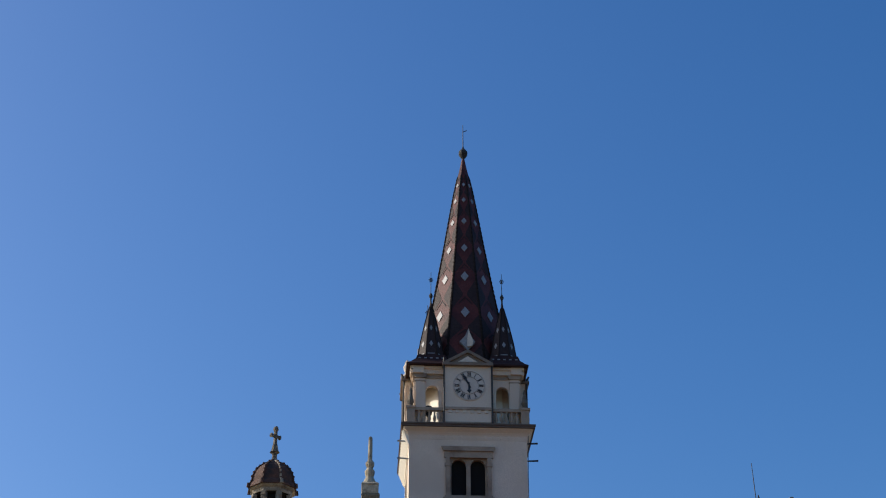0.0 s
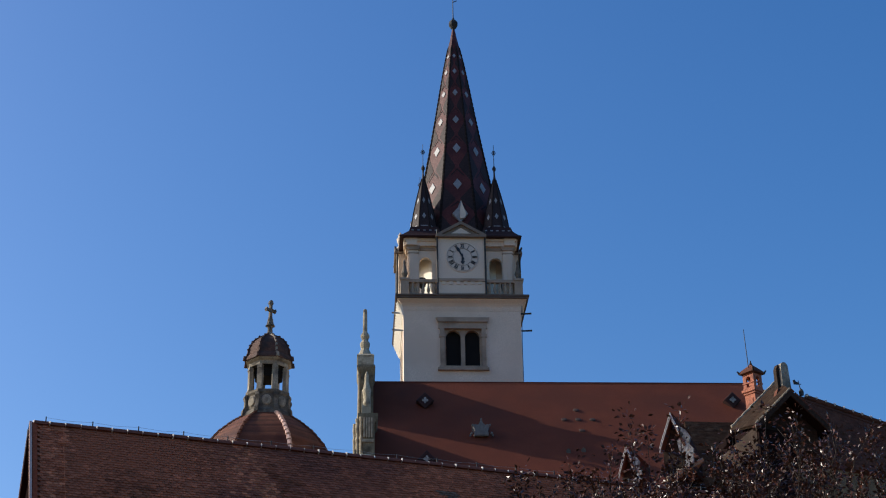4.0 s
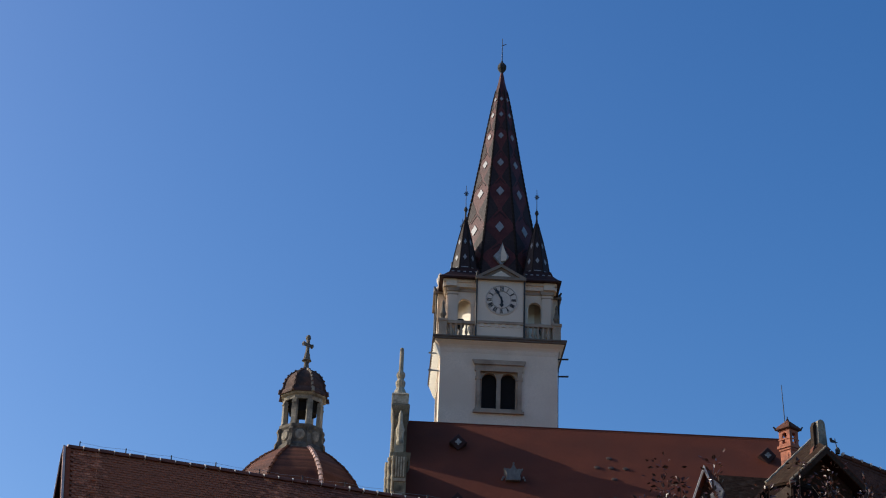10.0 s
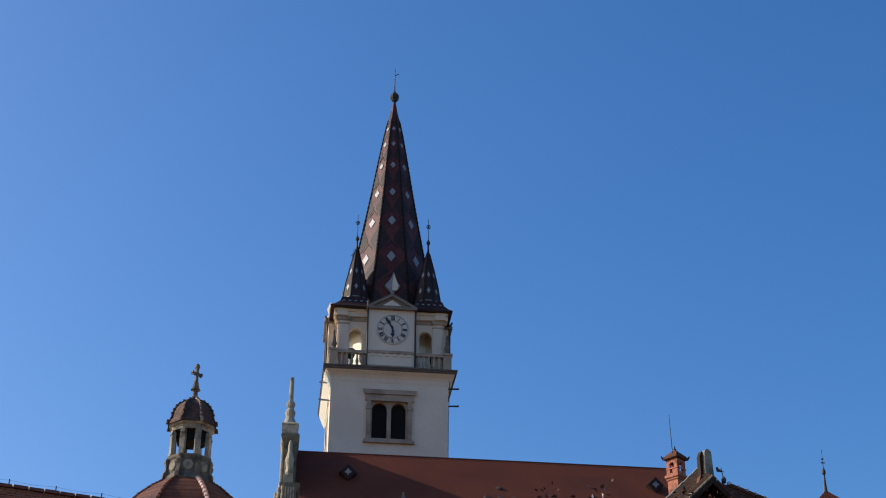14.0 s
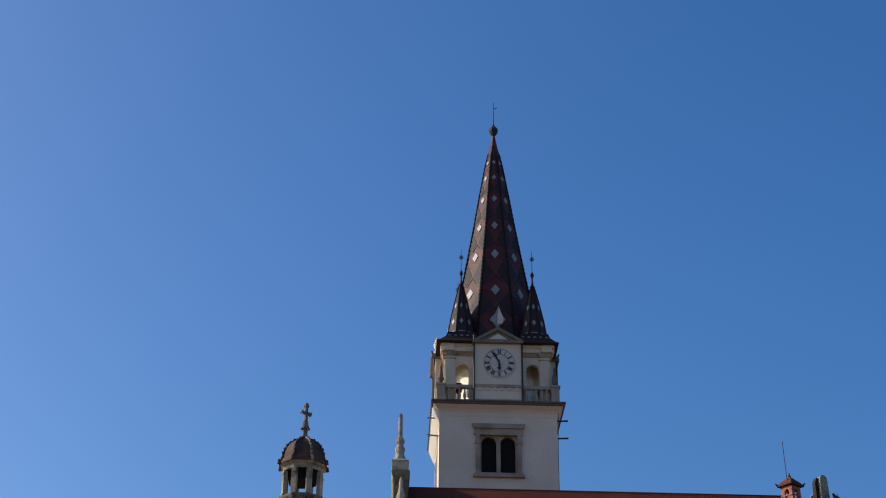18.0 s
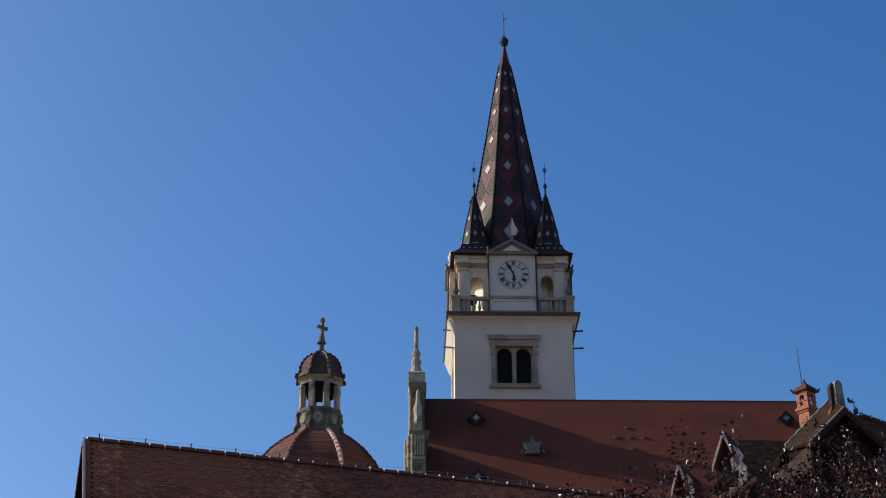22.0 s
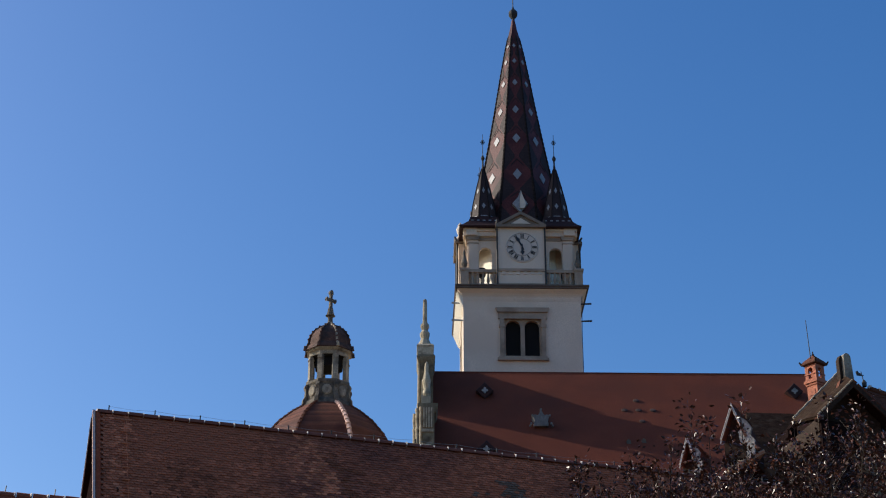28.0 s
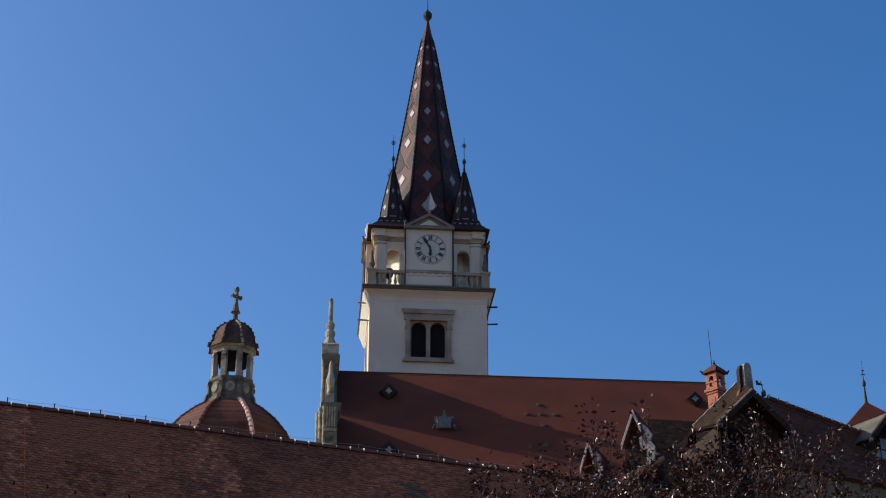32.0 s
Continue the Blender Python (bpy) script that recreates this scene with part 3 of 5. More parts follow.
# octagonal core and spire
CX, CY = TX + 0.08, TY + 0.1
bm = B()
lathe(bm, CX, CY, [(2.20, GZ), (2.20, 47.6)], 8, T8)
part("octagon_core", bm, PLASTER, tower)
for i in range(4):
    an = math.pi / 4 + i * math.pi / 2
    c, s = math.cos(an), math.sin(an)
    dm = lambda a, d, z, c=c, s=s: Vector((TX + d * c - a * s, TY + d * s + a * c, z))
    bm = B()
    if i == 2:
        # the niche's cheek slants towards the open side
        prism(bm, [(-1.78, -2.975), (-1.50, -2.975), (-1.50, -1.48), (-2.70, -1.48)], GZ, 46.5, lambda s, d, z: Vector((TX + s, TY + z, d)))
    else:
        box(bm, -1.15, 1.15, 1.9, 2.75, GZ, 46.9, dm)
    # paler than the tower walls: sunshine in the niche is painted in
    part("niche_wall", bm, SUNPLASTER, tower, "niche wall, plaster lightened as if sunlit")
    bm = B()
    q = dm(0.25, 3.75, 0)
    lathe(bm, q.x, q.y, [(0.16, GZ), (0.05, GZ + 0.06), (0.05, 43.75), (0.22, 43.9), (0.30, 44.25), (0.26, 44.45), (0.12, 44.5)], 8)
    part("floodlight", bm, IRON, tower, "dark floodlight on a short post")

APO = [(47.0, 3.06), (48.2, 2.90), (49.6, 2.70), (51.2, 2.44), (53.2, 2.08), (55.4, 1.72), (57.6, 1.37), (59.9, 1.03), (62.2, 0.67), (63.6, 0.41), (64.4, 0.24), (65.3, 0.09)]
TWIST = radians(-2.5)


def apothem(z):
    for (za, a), (zb, b) in zip(APO, APO[1:]):
        if z <= zb:
            return a + (b - a) * (z - za) / (zb - za)
    return APO[-1][1]


bm_spire = B()
loft(bm_spire, [ring(CX, CY, z, a / math.cos(T8), 8, T8 + TWIST) for z, a in APO])
hip = B()
loft(hip, [[Vector((r * math.cos(i * math.tau / 6), r * math.sin(i * math.tau / 6), z)) for i in range(6)] for r, z in ((0.098, 0.0), (0.094, 0.14), (0.055, 0.40))])
hip_me = shared("hip_tile", hip, RIDGECAP)
spire = part("spire", bm_spire, SPIRERED, tower, "tall octagonal spire with red, dark and white glazed tiles")
WHITES = (49.2, 51.65, 54.65, 57.1, 59.45, 61.35, 62.75, 63.85)
for i in range(8):
    an = T8 + TWIST + i * math.tau / 8
    u = Vector((math.cos(an), math.sin(an), 0))
    line = [Vector((CX, CY, z)) + u * (a / math.cos(T8)) for z, a in APO[:-2]]
    for p, q in zip(line, line[1:]):
        d = (q - p).normalized()
        k = max(1, round((q - p).length / 0.36))
        turn = Matrix((d.cross(u).normalized(), (u - d * u.dot(d)).normalized(), d)).transposed().to_4x4()
        for j in range(k):
            at = p.lerp(q, j / k)
            fat = min(1.0, 0.45 + 0.22 * math.dist((at.x, at.y), (CX, CY)))
            piece("hip_tile", hip_me, spire, Matrix.Translation(at) @ turn @ Matrix.Diagonal((fat, fat, 1.0, 1.0)))
    an = TWIST + i * math.tau / 8
    nrm, alo = Vector((math.cos(an), math.sin(an), 0)), Vector((-math.sin(an), math.cos(an), 0))

    def plate(name, corners, mat, lift, CX=CX, CY=CY, nrm=nrm, alo=alo):
        """A flat patch of tiles on one face: (height, share of the half width) corners."""
        bm = B()
        q = [Vector((CX, CY, zz)) + nrm * (apothem(zz) + lift) + alo * f * apothem(zz) * math.tan(T8) for zz, f in corners]
        loft(bm, [q, [p - nrm * (lift + 0.02) for p in q]])
        part(name, bm, mat, spire)

    for j, z in enumerate(WHITES[:-1]):
        a = apothem(z) * math.tan(T8)
        w, h = min(0.29, 0.06 + 0.27 * a) / a, min(0.44, 0.10 + 0.38 * a)
        plate("white_lozenge", [(z - h, 0), (z, w), (z + h, 0), (z, -w)], SPIREWHITE, 0.035)
        zn = WHITES[j + 1]
        zc, hh = (z + zn) / 2, (zn - z) / 2
        for off in (-1, 1):
            # dark triangles from the edges, all but meeting between two white lozenges
            plate("dark_triangle", [(zc - 0.86 * hh, 0.97 * off), (zc - 0.07 * hh, 0.17 * off), (zc + 0.07 * hh, 0.17 * off), (zc + 0.86 * hh, 0.97 * off)], SPIREGREEN, 0.014)
            if j < 5:
                # thin dark lines crossing in the red field above each white lozenge
                plate("dark_line", [(z + 0.80 * hh, -0.02 * off), (z + 0.88 * hh, -0.02 * off), (z + 0.52 * hh, 0.46 * off), (z + 0.44 * hh, 0.46 * off)], SPIREGREEN, 0.022)
    for off in (-1, 1):
        plate("dark_foot", [(47.3, 0.34 * off), (47.3, 0.97 * off), (49.15, 0.97 * off), (48.2, 0.34 * off)], SPIREGREEN, 0.014)
bm = B()
lathe(bm, CX, CY, [(0.29, 64.15), (0.25, 64.42), (0.13, 65.1), (0.10, 65.30), (0.20, 65.42), (0.32, 65.62), (0.34, 65.75), (0.31, 65.88), (0.18, 66.06), (0.10, 66.14), (0.05, 66.3)], 8, T8 + TWIST)
part("lead_cap", bm, LEAD, spire, "lead cap with a ball on top")
bm = B()
rod(bm, (CX, CY, 66.2), (CX, CY, 68.2), 0.04, 0.02)
rod(bm, (CX - 0.02, CY, 67.6), (CX + 0.28, CY, 67.75), 0.03)
part("spire_rod", bm, IRON, spire, "thin iron rod")
# lucarne on the front of the spire
for k in range(0, 4):
    c, s = [(0, -1), (1, 0), (0, 1), (-1, 0)][k]
    nrm, alo = Vector((c, s, 0)), Vector((-s, c, 0))
    base = Vector((CX, CY, 0)) + nrm * 2.55
    bm = B()
    f = [base + nrm * 0.50 + alo * a + Vector((0, 0, z)) for a, z in ((-0.52, 49.12), (0.0, 48.50), (0.50, 49.12), (0.20, 49.55), (0.06, 50.12), (-0.16, 49.55))]
    loft(bm, [f, [p - nrm * 0.9 for p in f]])
    lucarne = part("lucarne", bm, SPIREWHITE, spire, "small pale metal dormer hatch")
    bm = B()
    f = [base + nrm * 0.51 + alo * a + Vector((0, 0, z)) for a, z in ((-0.04, 48.72), (0.30, 48.76), (0.36, 49.1), (0.22, 49.5), (0.06, 49.98), (-0.02, 49.4))]
    loft(bm, [f, [p + nrm * 0.10 for p in f]])
    part("hatch", bm, TRIM, lucarne)

# vase on the pediment of one side
bm = B()
lathe(bm, 3.02, TY, [(0.24, 47.9), (0.24, 48.02), (0.12, 48.12), (0.22, 48.38), (0.25, 48.6), (0.14, 48.82), (0.17, 48.9), (0.05, 49.08)], 10)
part("stone_vase", bm, TRIM, tower, "pale stone vase on the side pediment")


# ---- church nave ----
NY, NZ, NPITCH = 86.0, 34.07, radians(46)
NT = math.tan(NPITCH)
nave = thing("church", (14.0, 86.0, 12.0), "large church with a steep red tile roof and cream walls", "church")


def on_nave(x, y, lift=0.0):
    p = Vector((x, y, NZ - (NY - y) * NT))
    return p + Vector((0, -math.sin(NPITCH), math.cos(NPITCH))) * lift


bm = B()
box(bm, 1.0, 22.6, 77.6, 93.4, 12.0, 25.0)
part("wall", bm, PLASTER, nave)
for x0, x1, lift in ((1.0, 13.9, 0.0), (13.9, 22.8, 0.0)):
    bm = B()
    slab(bm, [on_nave(x0, NY, lift), on_nave(x1, NY, lift), on_nave(x1, 76.6, lift), on_nave(x0, 76.6, lift)], 0.25)
    roof = part("roof", bm, ROOFRED, nave, "steep red tile roof slope")
    bm = B()
    slab(bm, [(x0, NY, NZ + lift), (x1, NY, NZ + lift), (x1, 93.9, NZ - 7.9 * NT), (x0, 93.9, NZ - 7.9 * NT)], 0.25)
    part("roof", bm, ROOFRED, nave, "steep red tile roof slope")
bm = B()
for i in range(54):
    x = 1.05 + i * 0.40
    rod(bm, (x, NY, NZ - 0.05), (x + 0.43, NY, NZ - 0.035), 0.08, 0.065, 8)
part("ridge_tiles", bm, ROOFRED, nave, "row of red ridge tiles")["kind"] = "stuff"
bm = B()
prism(bm, [(77.6, 25.0), (93.4, 25.0), (NY, NZ - 0.3)], 22.2, 22.6, lambda s, d, z: Vector((d, s, z)))
part("gable_wall", bm, PLASTER, nave)
for x, y in ((3.89, 84.15), (3.73, 79.45), (20.91, 84.3)):
    c = on_nave(x, y, 0.1) + Vector((0, -0.42, -0.145))
    bm = B()
    loft(bm, [[c + Vector((r * math.cos(i * math.tau / 4), d, r * math.sin(i * math.tau / 4))) for i in range(4)] for r, d in ((0.43, -0.12), (0.48, -0.08), (0.48, 0.1), (0.44, 1.1))])
    vent = part("roof_vent", bm, SKIRTTILE, nave, "dark diamond-shaped metal roof vent")
    bm = B()
    f = []
    for i in range(16):
        r = (0.19, 0.15, 0.10, 0.15)[i % 4]
        f.append(c + Vector((r * math.cos(i * math.tau / 16), -0.122, r * math.sin(i * math.tau / 16))))
    loft(bm, [f, [p + Vector((0, -0.04, 0)) for p in f]])
    part("quatrefoil", bm, CARVED, vent, "pale metal quatrefoil grille")
# ornate metal dormer with curled, spiky edges
c = on_nave(6.72, 81.15, 0.0) + Vector((0, 0.28, 0.10))
bm = B()
half = [(0.0, 0.74), (0.13, 0.46), (0.22, 0.36), (0.34, 0.42), (0.52, 0.36), (0.42, 0.14), (0.37, -0.02), (0.44, -0.14), (0.42, -0.32)]
edge = half + [(-a, z) for a, z in half[:0:-1]]
prism(bm, [(c.x + 0.88 * a, c.z + 0.34 + 0.86 * z) for a, z in edge], c.y - 0.40, c.y + 0.9)
flower = part("ornate_dormer", bm, DULLZINC, nave, "ornate pale metal dormer with pointed, curled edges")
for a, z, r in ((-0.52, 0.20, 0.06), (0.54, 0.20, 0.06), (-0.58, 0.08, 0.05), (0.60, 0.08, 0.05), (0.0, 0.98, 0.05), (-0.46, 0.65, 0.05), (0.46, 0.65, 0.05)):
    bm = B()
    loft(bm, [[Vector((c.x + a + r * math.cos(i * math.tau / 8), c.y - dd, c.z + z + r * math.sin(i * math.tau / 8))) for i in range(8)] for dd in (0.25, 0.44)])
    part("scroll", bm, DULLZINC, flower)
bm = B()
prism(bm, [(c.x - 0.22, c.z + 0.12), (c.x + 0.22, c.z + 0.12), (c.x + 0.17, c.z + 0.50), (c.x, c.z + 0.60), (c.x - 0.17, c.z + 0.50)], c.y - 0.425, c.y - 0.40)
part("front_plate", bm, DULLZINC, flower, "pale front plate")
sl = Vector((0, math.cos(NPITCH), math.sin(NPITCH)))
nn = Vector((0, -math.sin(NPITCH), math.cos(NPITCH)))
for x, y in ((12.13, 83.55), (11.36, 82.75), (12.12, 82.75), (12.9, 82.75), (12.16, 81.85)):
    bm = B()
    c = on_nave(x, y, 0.0)
    loft(bm, [[c + nn * h + Vector((0, -0.02, 0)) + (Vector((1, 0, 0)) * math.cos(i * math.tau / 10) + sl * math.sin(i * math.tau / 10)) * r for i in range(10)] for h, r in ((-0.05, 0.17), (0.015, 0.17), (0.04, 0.13), (0.05, 0.05))])
    part("vent_cowl", bm, CUPOLA, nave, "small dark vent cowl on the roof")
for x, y in ((11.15, 80.13), (11.95, 80.2)):
    bm = B()
    c = on_nave(x, y, 0.0)
    prism(bm, [(c.x - 0.10, c.z - 0.05), (c.x + 0.12, c.z - 0.05), (c.x + 0.09, c.z + 0.14), (c.x - 0.02, c.z + 0.22), (c.x - 0.13, c.z + 0.10)], c.y - 0.05, c.y + 0.25)
    part("roof_hatch", bm, GREYSTONE, nave, "small pale metal roof hatch")

# front gable parapet with its pinnacle
gable = thing("gable_parapet", (0.65, 86.0, 12.0), "weathered stone gable with an obelisk pinnacle at the church front", "gable")
bm = B()
half_prof = [(76.4, 12.0), (76.4, 25.2), (78.9, 27.6), (79.2, 28.6), (79.4, 29.6), (82.42, 29.8), (82.45, 31.3), (82.75, 32.0), (83.1, 32.7), (83.2, 33.2), (83.0, 33.6), (83.0, 34.3), (83.6, 34.7), (84.4, 34.8), (85.3, 34.9)]
prof = half_prof + [(172.0 - y, z) for y, z in half_prof[::-1]]
prism(bm, prof, 0.42, 0.92, lambda s, d, z: Vector((d, s, z)))
part("parapet_wall", bm, STONE, gable)


def moulding(name, y0, y1, rows, x0=0.27, x1=0.98, mat=STONE):
    bm = B()
    loft(bm, [[Vector((x0 - o, y0 - o, z)), Vector((x1 + o, y0 - o, z)), Vector((x1 + o, y1 + o, z)), Vector((x0 - o, y1 + o, z))] for z, o in rows])
    return part(name, bm, mat, gable)


# pedestal, obelisk
moulding("pedestal", 84.35, 87.1, ((34.55, 0.0), (34.6, 0.03), (34.64, 0.0), (35.0, 0.0), (35.02, 0.05), (35.08, 0.05), (35.1, -0.03)), 0.24, 1.02, TRIM)
moulding("pedestal", 85.2, 87.1, ((35.08, -0.1), (35.45, -0.1), (35.5, -0.2)))
bm = B()
lathe(bm, 0.61, 84.86, [(0.45, 35.08), (0.43, 35.18), (0.32, 35.36), (0.22, 35.58), (0.27, 35.76), (0.28, 35.92), (0.17, 36.10), (0.25, 36.30), (0.24, 36.44), (0.13, 36.60), (0.125, 36.72), (0.12, 37.4), (0.11, 37.93), (0.08, 38.0)], 10)
part("obelisk", bm, STONE, gable, "slender stone obelisk finial")
# rounded cornice and the stage with a figure-like urn before it
moulding("cornice", 82.98, 85.2, ((33.45, -0.02), (33.62, 0.05), (33.80, 0.09), (33.92, 0.04)), 0.25, 1.08, OLIVESTONE)
moulding("cap_block", 82.96, 85.2, ((33.92, 0.0), (33.95, 0.015), (34.40, 0.015), (34.42, 0.04), (34.48, 0.04), (34.60, -0.12)), 0.20, 1.06, PALESTONE)
moulding("upper_stage", 82.95, 84.6, ((29.7, -0.02), (33.4, -0.02), (33.5, 0.02)), 0.36, 1.08, OLIVESTONE)
for x, r in ((0.30, 0.10), (0.45, 0.07)):
    bm = B()
    lathe(bm, x, 83.15, [(r * 1.2, 29.7), (r * 1.2, 31.05), (r, 31.12), (r * 0.85, 33.1), (r * 1.15, 33.22), (r * 1.25, 33.4), (r * 1.25, 33.7)], 10)
    part("colonnette", bm, STONE, gable)
bm = B()
lathe(bm, 0.70, 82.58, [(0.17, 31.35), (0.22, 31.5), (0.15, 31.75), (0.20, 32.0), (0.24, 32.25), (0.16, 32.55), (0.11, 32.75), (0.12, 33.0), (0.09, 33.2), (0.03, 33.35)], 10)
part("urn_finial", bm, PALESTONE, gable)
moulding("ledge", 79.75, 82.35, ((29.52, -0.02), (29.64, 0.04), (29.80, 0.09), (29.95, 0.09), (29.98, 0.0)), 0.30, 1.18, OLIVESTONE)
# pier with a fluted head, grooved buttress beside it
bm = B()
box(bm, 0.48, 1.08, 78.72, 80.6, 24.0, 29.47)
pier = part("pier", bm, OLIVESTONE, gable)
for i in range(4):
    bm = B()
    x = 0.54 + i * 0.13
    box(bm, x - 0.035, x + 0.035, 78.65, 78.73, 28.3, 29.35)
    part("flute", bm, PALESTONE, pier)
bm = B()
box(bm, 0.42, 1.03, 78.64, 78.74, 28.05, 28.2)
part("collar", bm, STONE, pier)
for x, y, r, top in ((0.06, 79.25, 0.085, 28.9), (0.22, 79.05, 0.105, 29.4), (0.40, 78.9, 0.085, 29.46)):
    bm = B()
    lathe(bm, x, y, [(r, 24.0), (r, 28.2), (r * 1.25, 28.3), (r * 0.9, 28.45), (r * 1.15, 28.9), (r * 0.95, 29.2), (r * 1.2, top - 0.15), (r * 1.2, top)], 10)
    part("buttress_shaft", bm, STONE, gable)
bm = B()
box(bm, 0.04, 0.50, 79.2, 80.4, 24.0, 28.8)
part("buttress", bm, STONE, gable)

# ---- chapel dome with a lantern ----
DX, DY = -4.68, 84.0
dome = thing("domed_chapel", (DX, DY, 12.0), "octagonal chapel with a red tile dome and a stone lantern", "chapel")
bm = B()
lathe(bm, DX, DY, [(3.9, 10.8), (3.9, 26.6), (4.1, 26.8), (4.15, 27.1)], 8, T8)
part("wall", bm, PLASTER, dome)
DOME = [(4.1, 27.0), (3.82, 28.2), (3.36, 29.2), (2.68, 30.05), (1.95, 30.7), (1.36, 31.1)]
bm = B()
lathe(bm, DX, DY, DOME, 8, T8)
cap = part("dome_roof", bm, DOMETILE, dome, "octagonal red tile dome")


def along_profile(table, k):
    """Even steps along a (radius, height) line."""
    out = []
    total = sum(math.dist(p, q) for p, q in zip(table, table[1:]))
    for i in range(k + 1):
        left = total * i / k
        for p, q in zip(table, table[1:]):
            d = math.dist(p, q)
            if left <= d + 1e-6:
                out.append((p[0] + (q[0] - p[0]) * left / d, p[1] + (q[1] - p[1]) * left / d))
                break
            left -= d
    return out


bm = B()
steps = along_profile(DOME, 34)
for (r0, z0), (r1, z1) in zip(steps, steps[1:]):
    loft(bm, [ring(DX, DY, z0 - 0.01, r0 + 0.03, 8, T8), ring(DX, DY, z1, r1 + 0.012, 8, T8)], False)
part("tile_courses", bm, DOMETILE, cap)["kind"] = "stuff"
for i in range(8):
    an = T8 + i * math.tau / 8
    u = Vector((math.cos(an), math.sin(an), 0))
    line = [Vector((DX, DY, z)) + u * r for r, z in DOME]
    for p, q in zip(line, line[1:]):
        for j in range(3):
            bm = B()
            a, b = p.lerp(q, j / 3), p.lerp(q, (j + 0.9) / 3)
            # rib 6 is pale: its lit mortar is put into the colour
            rod(bm, a, b, 0.15 if i == 6 else 0.11, 0.11 if i == 6 else 0.08, 6)
            part("rib_tile", bm, VERGE if i == 6 else DOMETILE, cap)
bm = B()
lathe(bm, DX, DY, [(1.44, 31.0), (1.38, 31.25), (1.24, 31.4), (1.21, 32.2), (1.28, 32.3), (1.28, 32.45)], 8, T8)
lantern = part("lantern", bm, GREYSTONE, dome, "weathered stone lantern with open arches")
for i in range(8):
    an = T8 + i * math.tau / 8
    c, s = math.cos(an), math.sin(an)
    mp = lambda a, d, z, c=c, s=s: Vector((DX + d * c - a * s, DY + d * s + a * c, z))
    bm = B()
    box(bm, -0.145, 0.145, 0.92, 1.14, 32.45, 33.95, mp)
    box(bm, -0.14, 0.14, 0.90, 1.18, 33.70, 33.78, mp)
    box(bm, -0.14, 0.14, 0.90, 1.18, 32.45, 32.58, mp)
    part("pillar", bm, LANTERNSTONE, lantern)
    bm = B()
    prism(bm, [(1.20, 31.15), (1.46, 31.15), (1.44, 31.4), (1.32, 31.6), (1.30, 31.9), (1.38, 32.1), (1.33, 32.25), (1.20, 32.3)], -0.11, 0.11, lambda s_, d, z, c=c, s=s: Vector((DX + s_ * c - d * s, DY + s_ * s + d * c, z)))
    part("volute", bm, GREYSTONE, lantern)
    an = i * math.tau / 8
    c, s = math.cos(an), math.sin(an)
    bm = B()
    loft(bm, [[Vector((DX + d * c - r * math.cos(j * math.tau / 14) * s, DY + d * s + r * math.cos(j * math.tau / 14) * c, 31.84 + 1.1 * r * math.sin(j * math.tau / 14))) for j in range(14)] for d, r in ((1.05, 0.27), (1.17, 0.27), (1.20, 0.22))])
    part("roundel", bm, LANTERNSTONE, lantern, "pale round stone boss")
# shade in the upper openings, painted as a near-black plug
bm = B()
lathe(bm, DX, DY, [(0.80, 33.36), (0.84, 33.90), (1.06, 33.90), (1.08, 33.96)], 8, T8)
part("lantern_shade", bm, DARKROOM, lantern, "near-black plug painting the shade under the lantern cap")
bm = B()
lathe(bm, DX, DY, [(1.14, 33.95), (1.16, 34.15), (1.30, 34.22), (1.34, 34.36)], 8, T8)
part("entablature", bm, LANTERNSTONE, lantern)
CAP = [(1.42, 34.30), (1.36, 34.48), (1.22, 34.66), (1.20, 34.90), (1.10, 35.22), (0.88, 35.56), (0.56, 35.82), (0.22, 35.98), (0.16, 36.10)]
bm = B()
lathe(bm, DX, DY, CAP, 8, T8)
lcap = part("lantern_cap", bm, CUPOLA, lantern, "dark weathered brown tile cupola")
for i in range(8):
    an = T8 + i * math.tau / 8
    u = Vector((math.cos(an), math.sin(an), 0))
    bm = B()
    line = [Vector((DX, DY, z)) + u * r for r, z in CAP]
    tube(bm, line, 0.07, 5)
    rod(bm, line[0], line[0] + Vector((0, 0, 0.25)), 0.1, 0.06, 6)
    rib = part("rib", bm, LANTERNSTONE if i == 6 else CUPOLA, lcap)
    for j, (r, z) in enumerate(along_profile(CAP[2:7], 5)):
        bm = B()
        p = Vector((DX, DY, z)) + u * (r + 0.03)
        rod(bm, p - u * 0.03, p + u * 0.05 + Vector((0, 0, 0.05 + 0.02 * (j % 2))), 0.085, 0.05, 5)
        part("crocket", bm, CUPOLA, rib)
bm = B()
lathe(bm, DX, DY, [(0.24, 35.95), (0.15, 36.2), (0.13, 36.42), (0.17, 36.52), (0.28, 36.58), (0.22, 36.66), (0.17, 36.82), (0.15, 37.0)], 10)
cross_mp = lambda a, d, z, c=math.cos(radians(40)), s_=math.sin(radians(40)): Vector((DX + a * c - d * s_, DY + a * s_ + d * c, z))
half = [(0.14, 36.8), (0.08, 37.15), (0.07, 37.47), (0.22, 37.47), (0.31, 37.41), (0.37, 37.54), (0.31, 37.67), (0.22, 37.61), (0.07, 37.62), (0.07, 37.82), (0.14, 37.94), (0.09, 38.10), (0.0, 38.15)]
prism(bm, half + [(-a, z) for a, z in half[-2::-1]], -0.075, 0.075, cross_mp)
part("cross", bm, GREYSTONE, dome, "stone cross on the lantern")
# the chapel stands a little further back than its own measure
FAR = 1.09
dome.location = EYE + (dome.location - EYE) * FAR
dome.scale = (FAR, FAR, FAR)

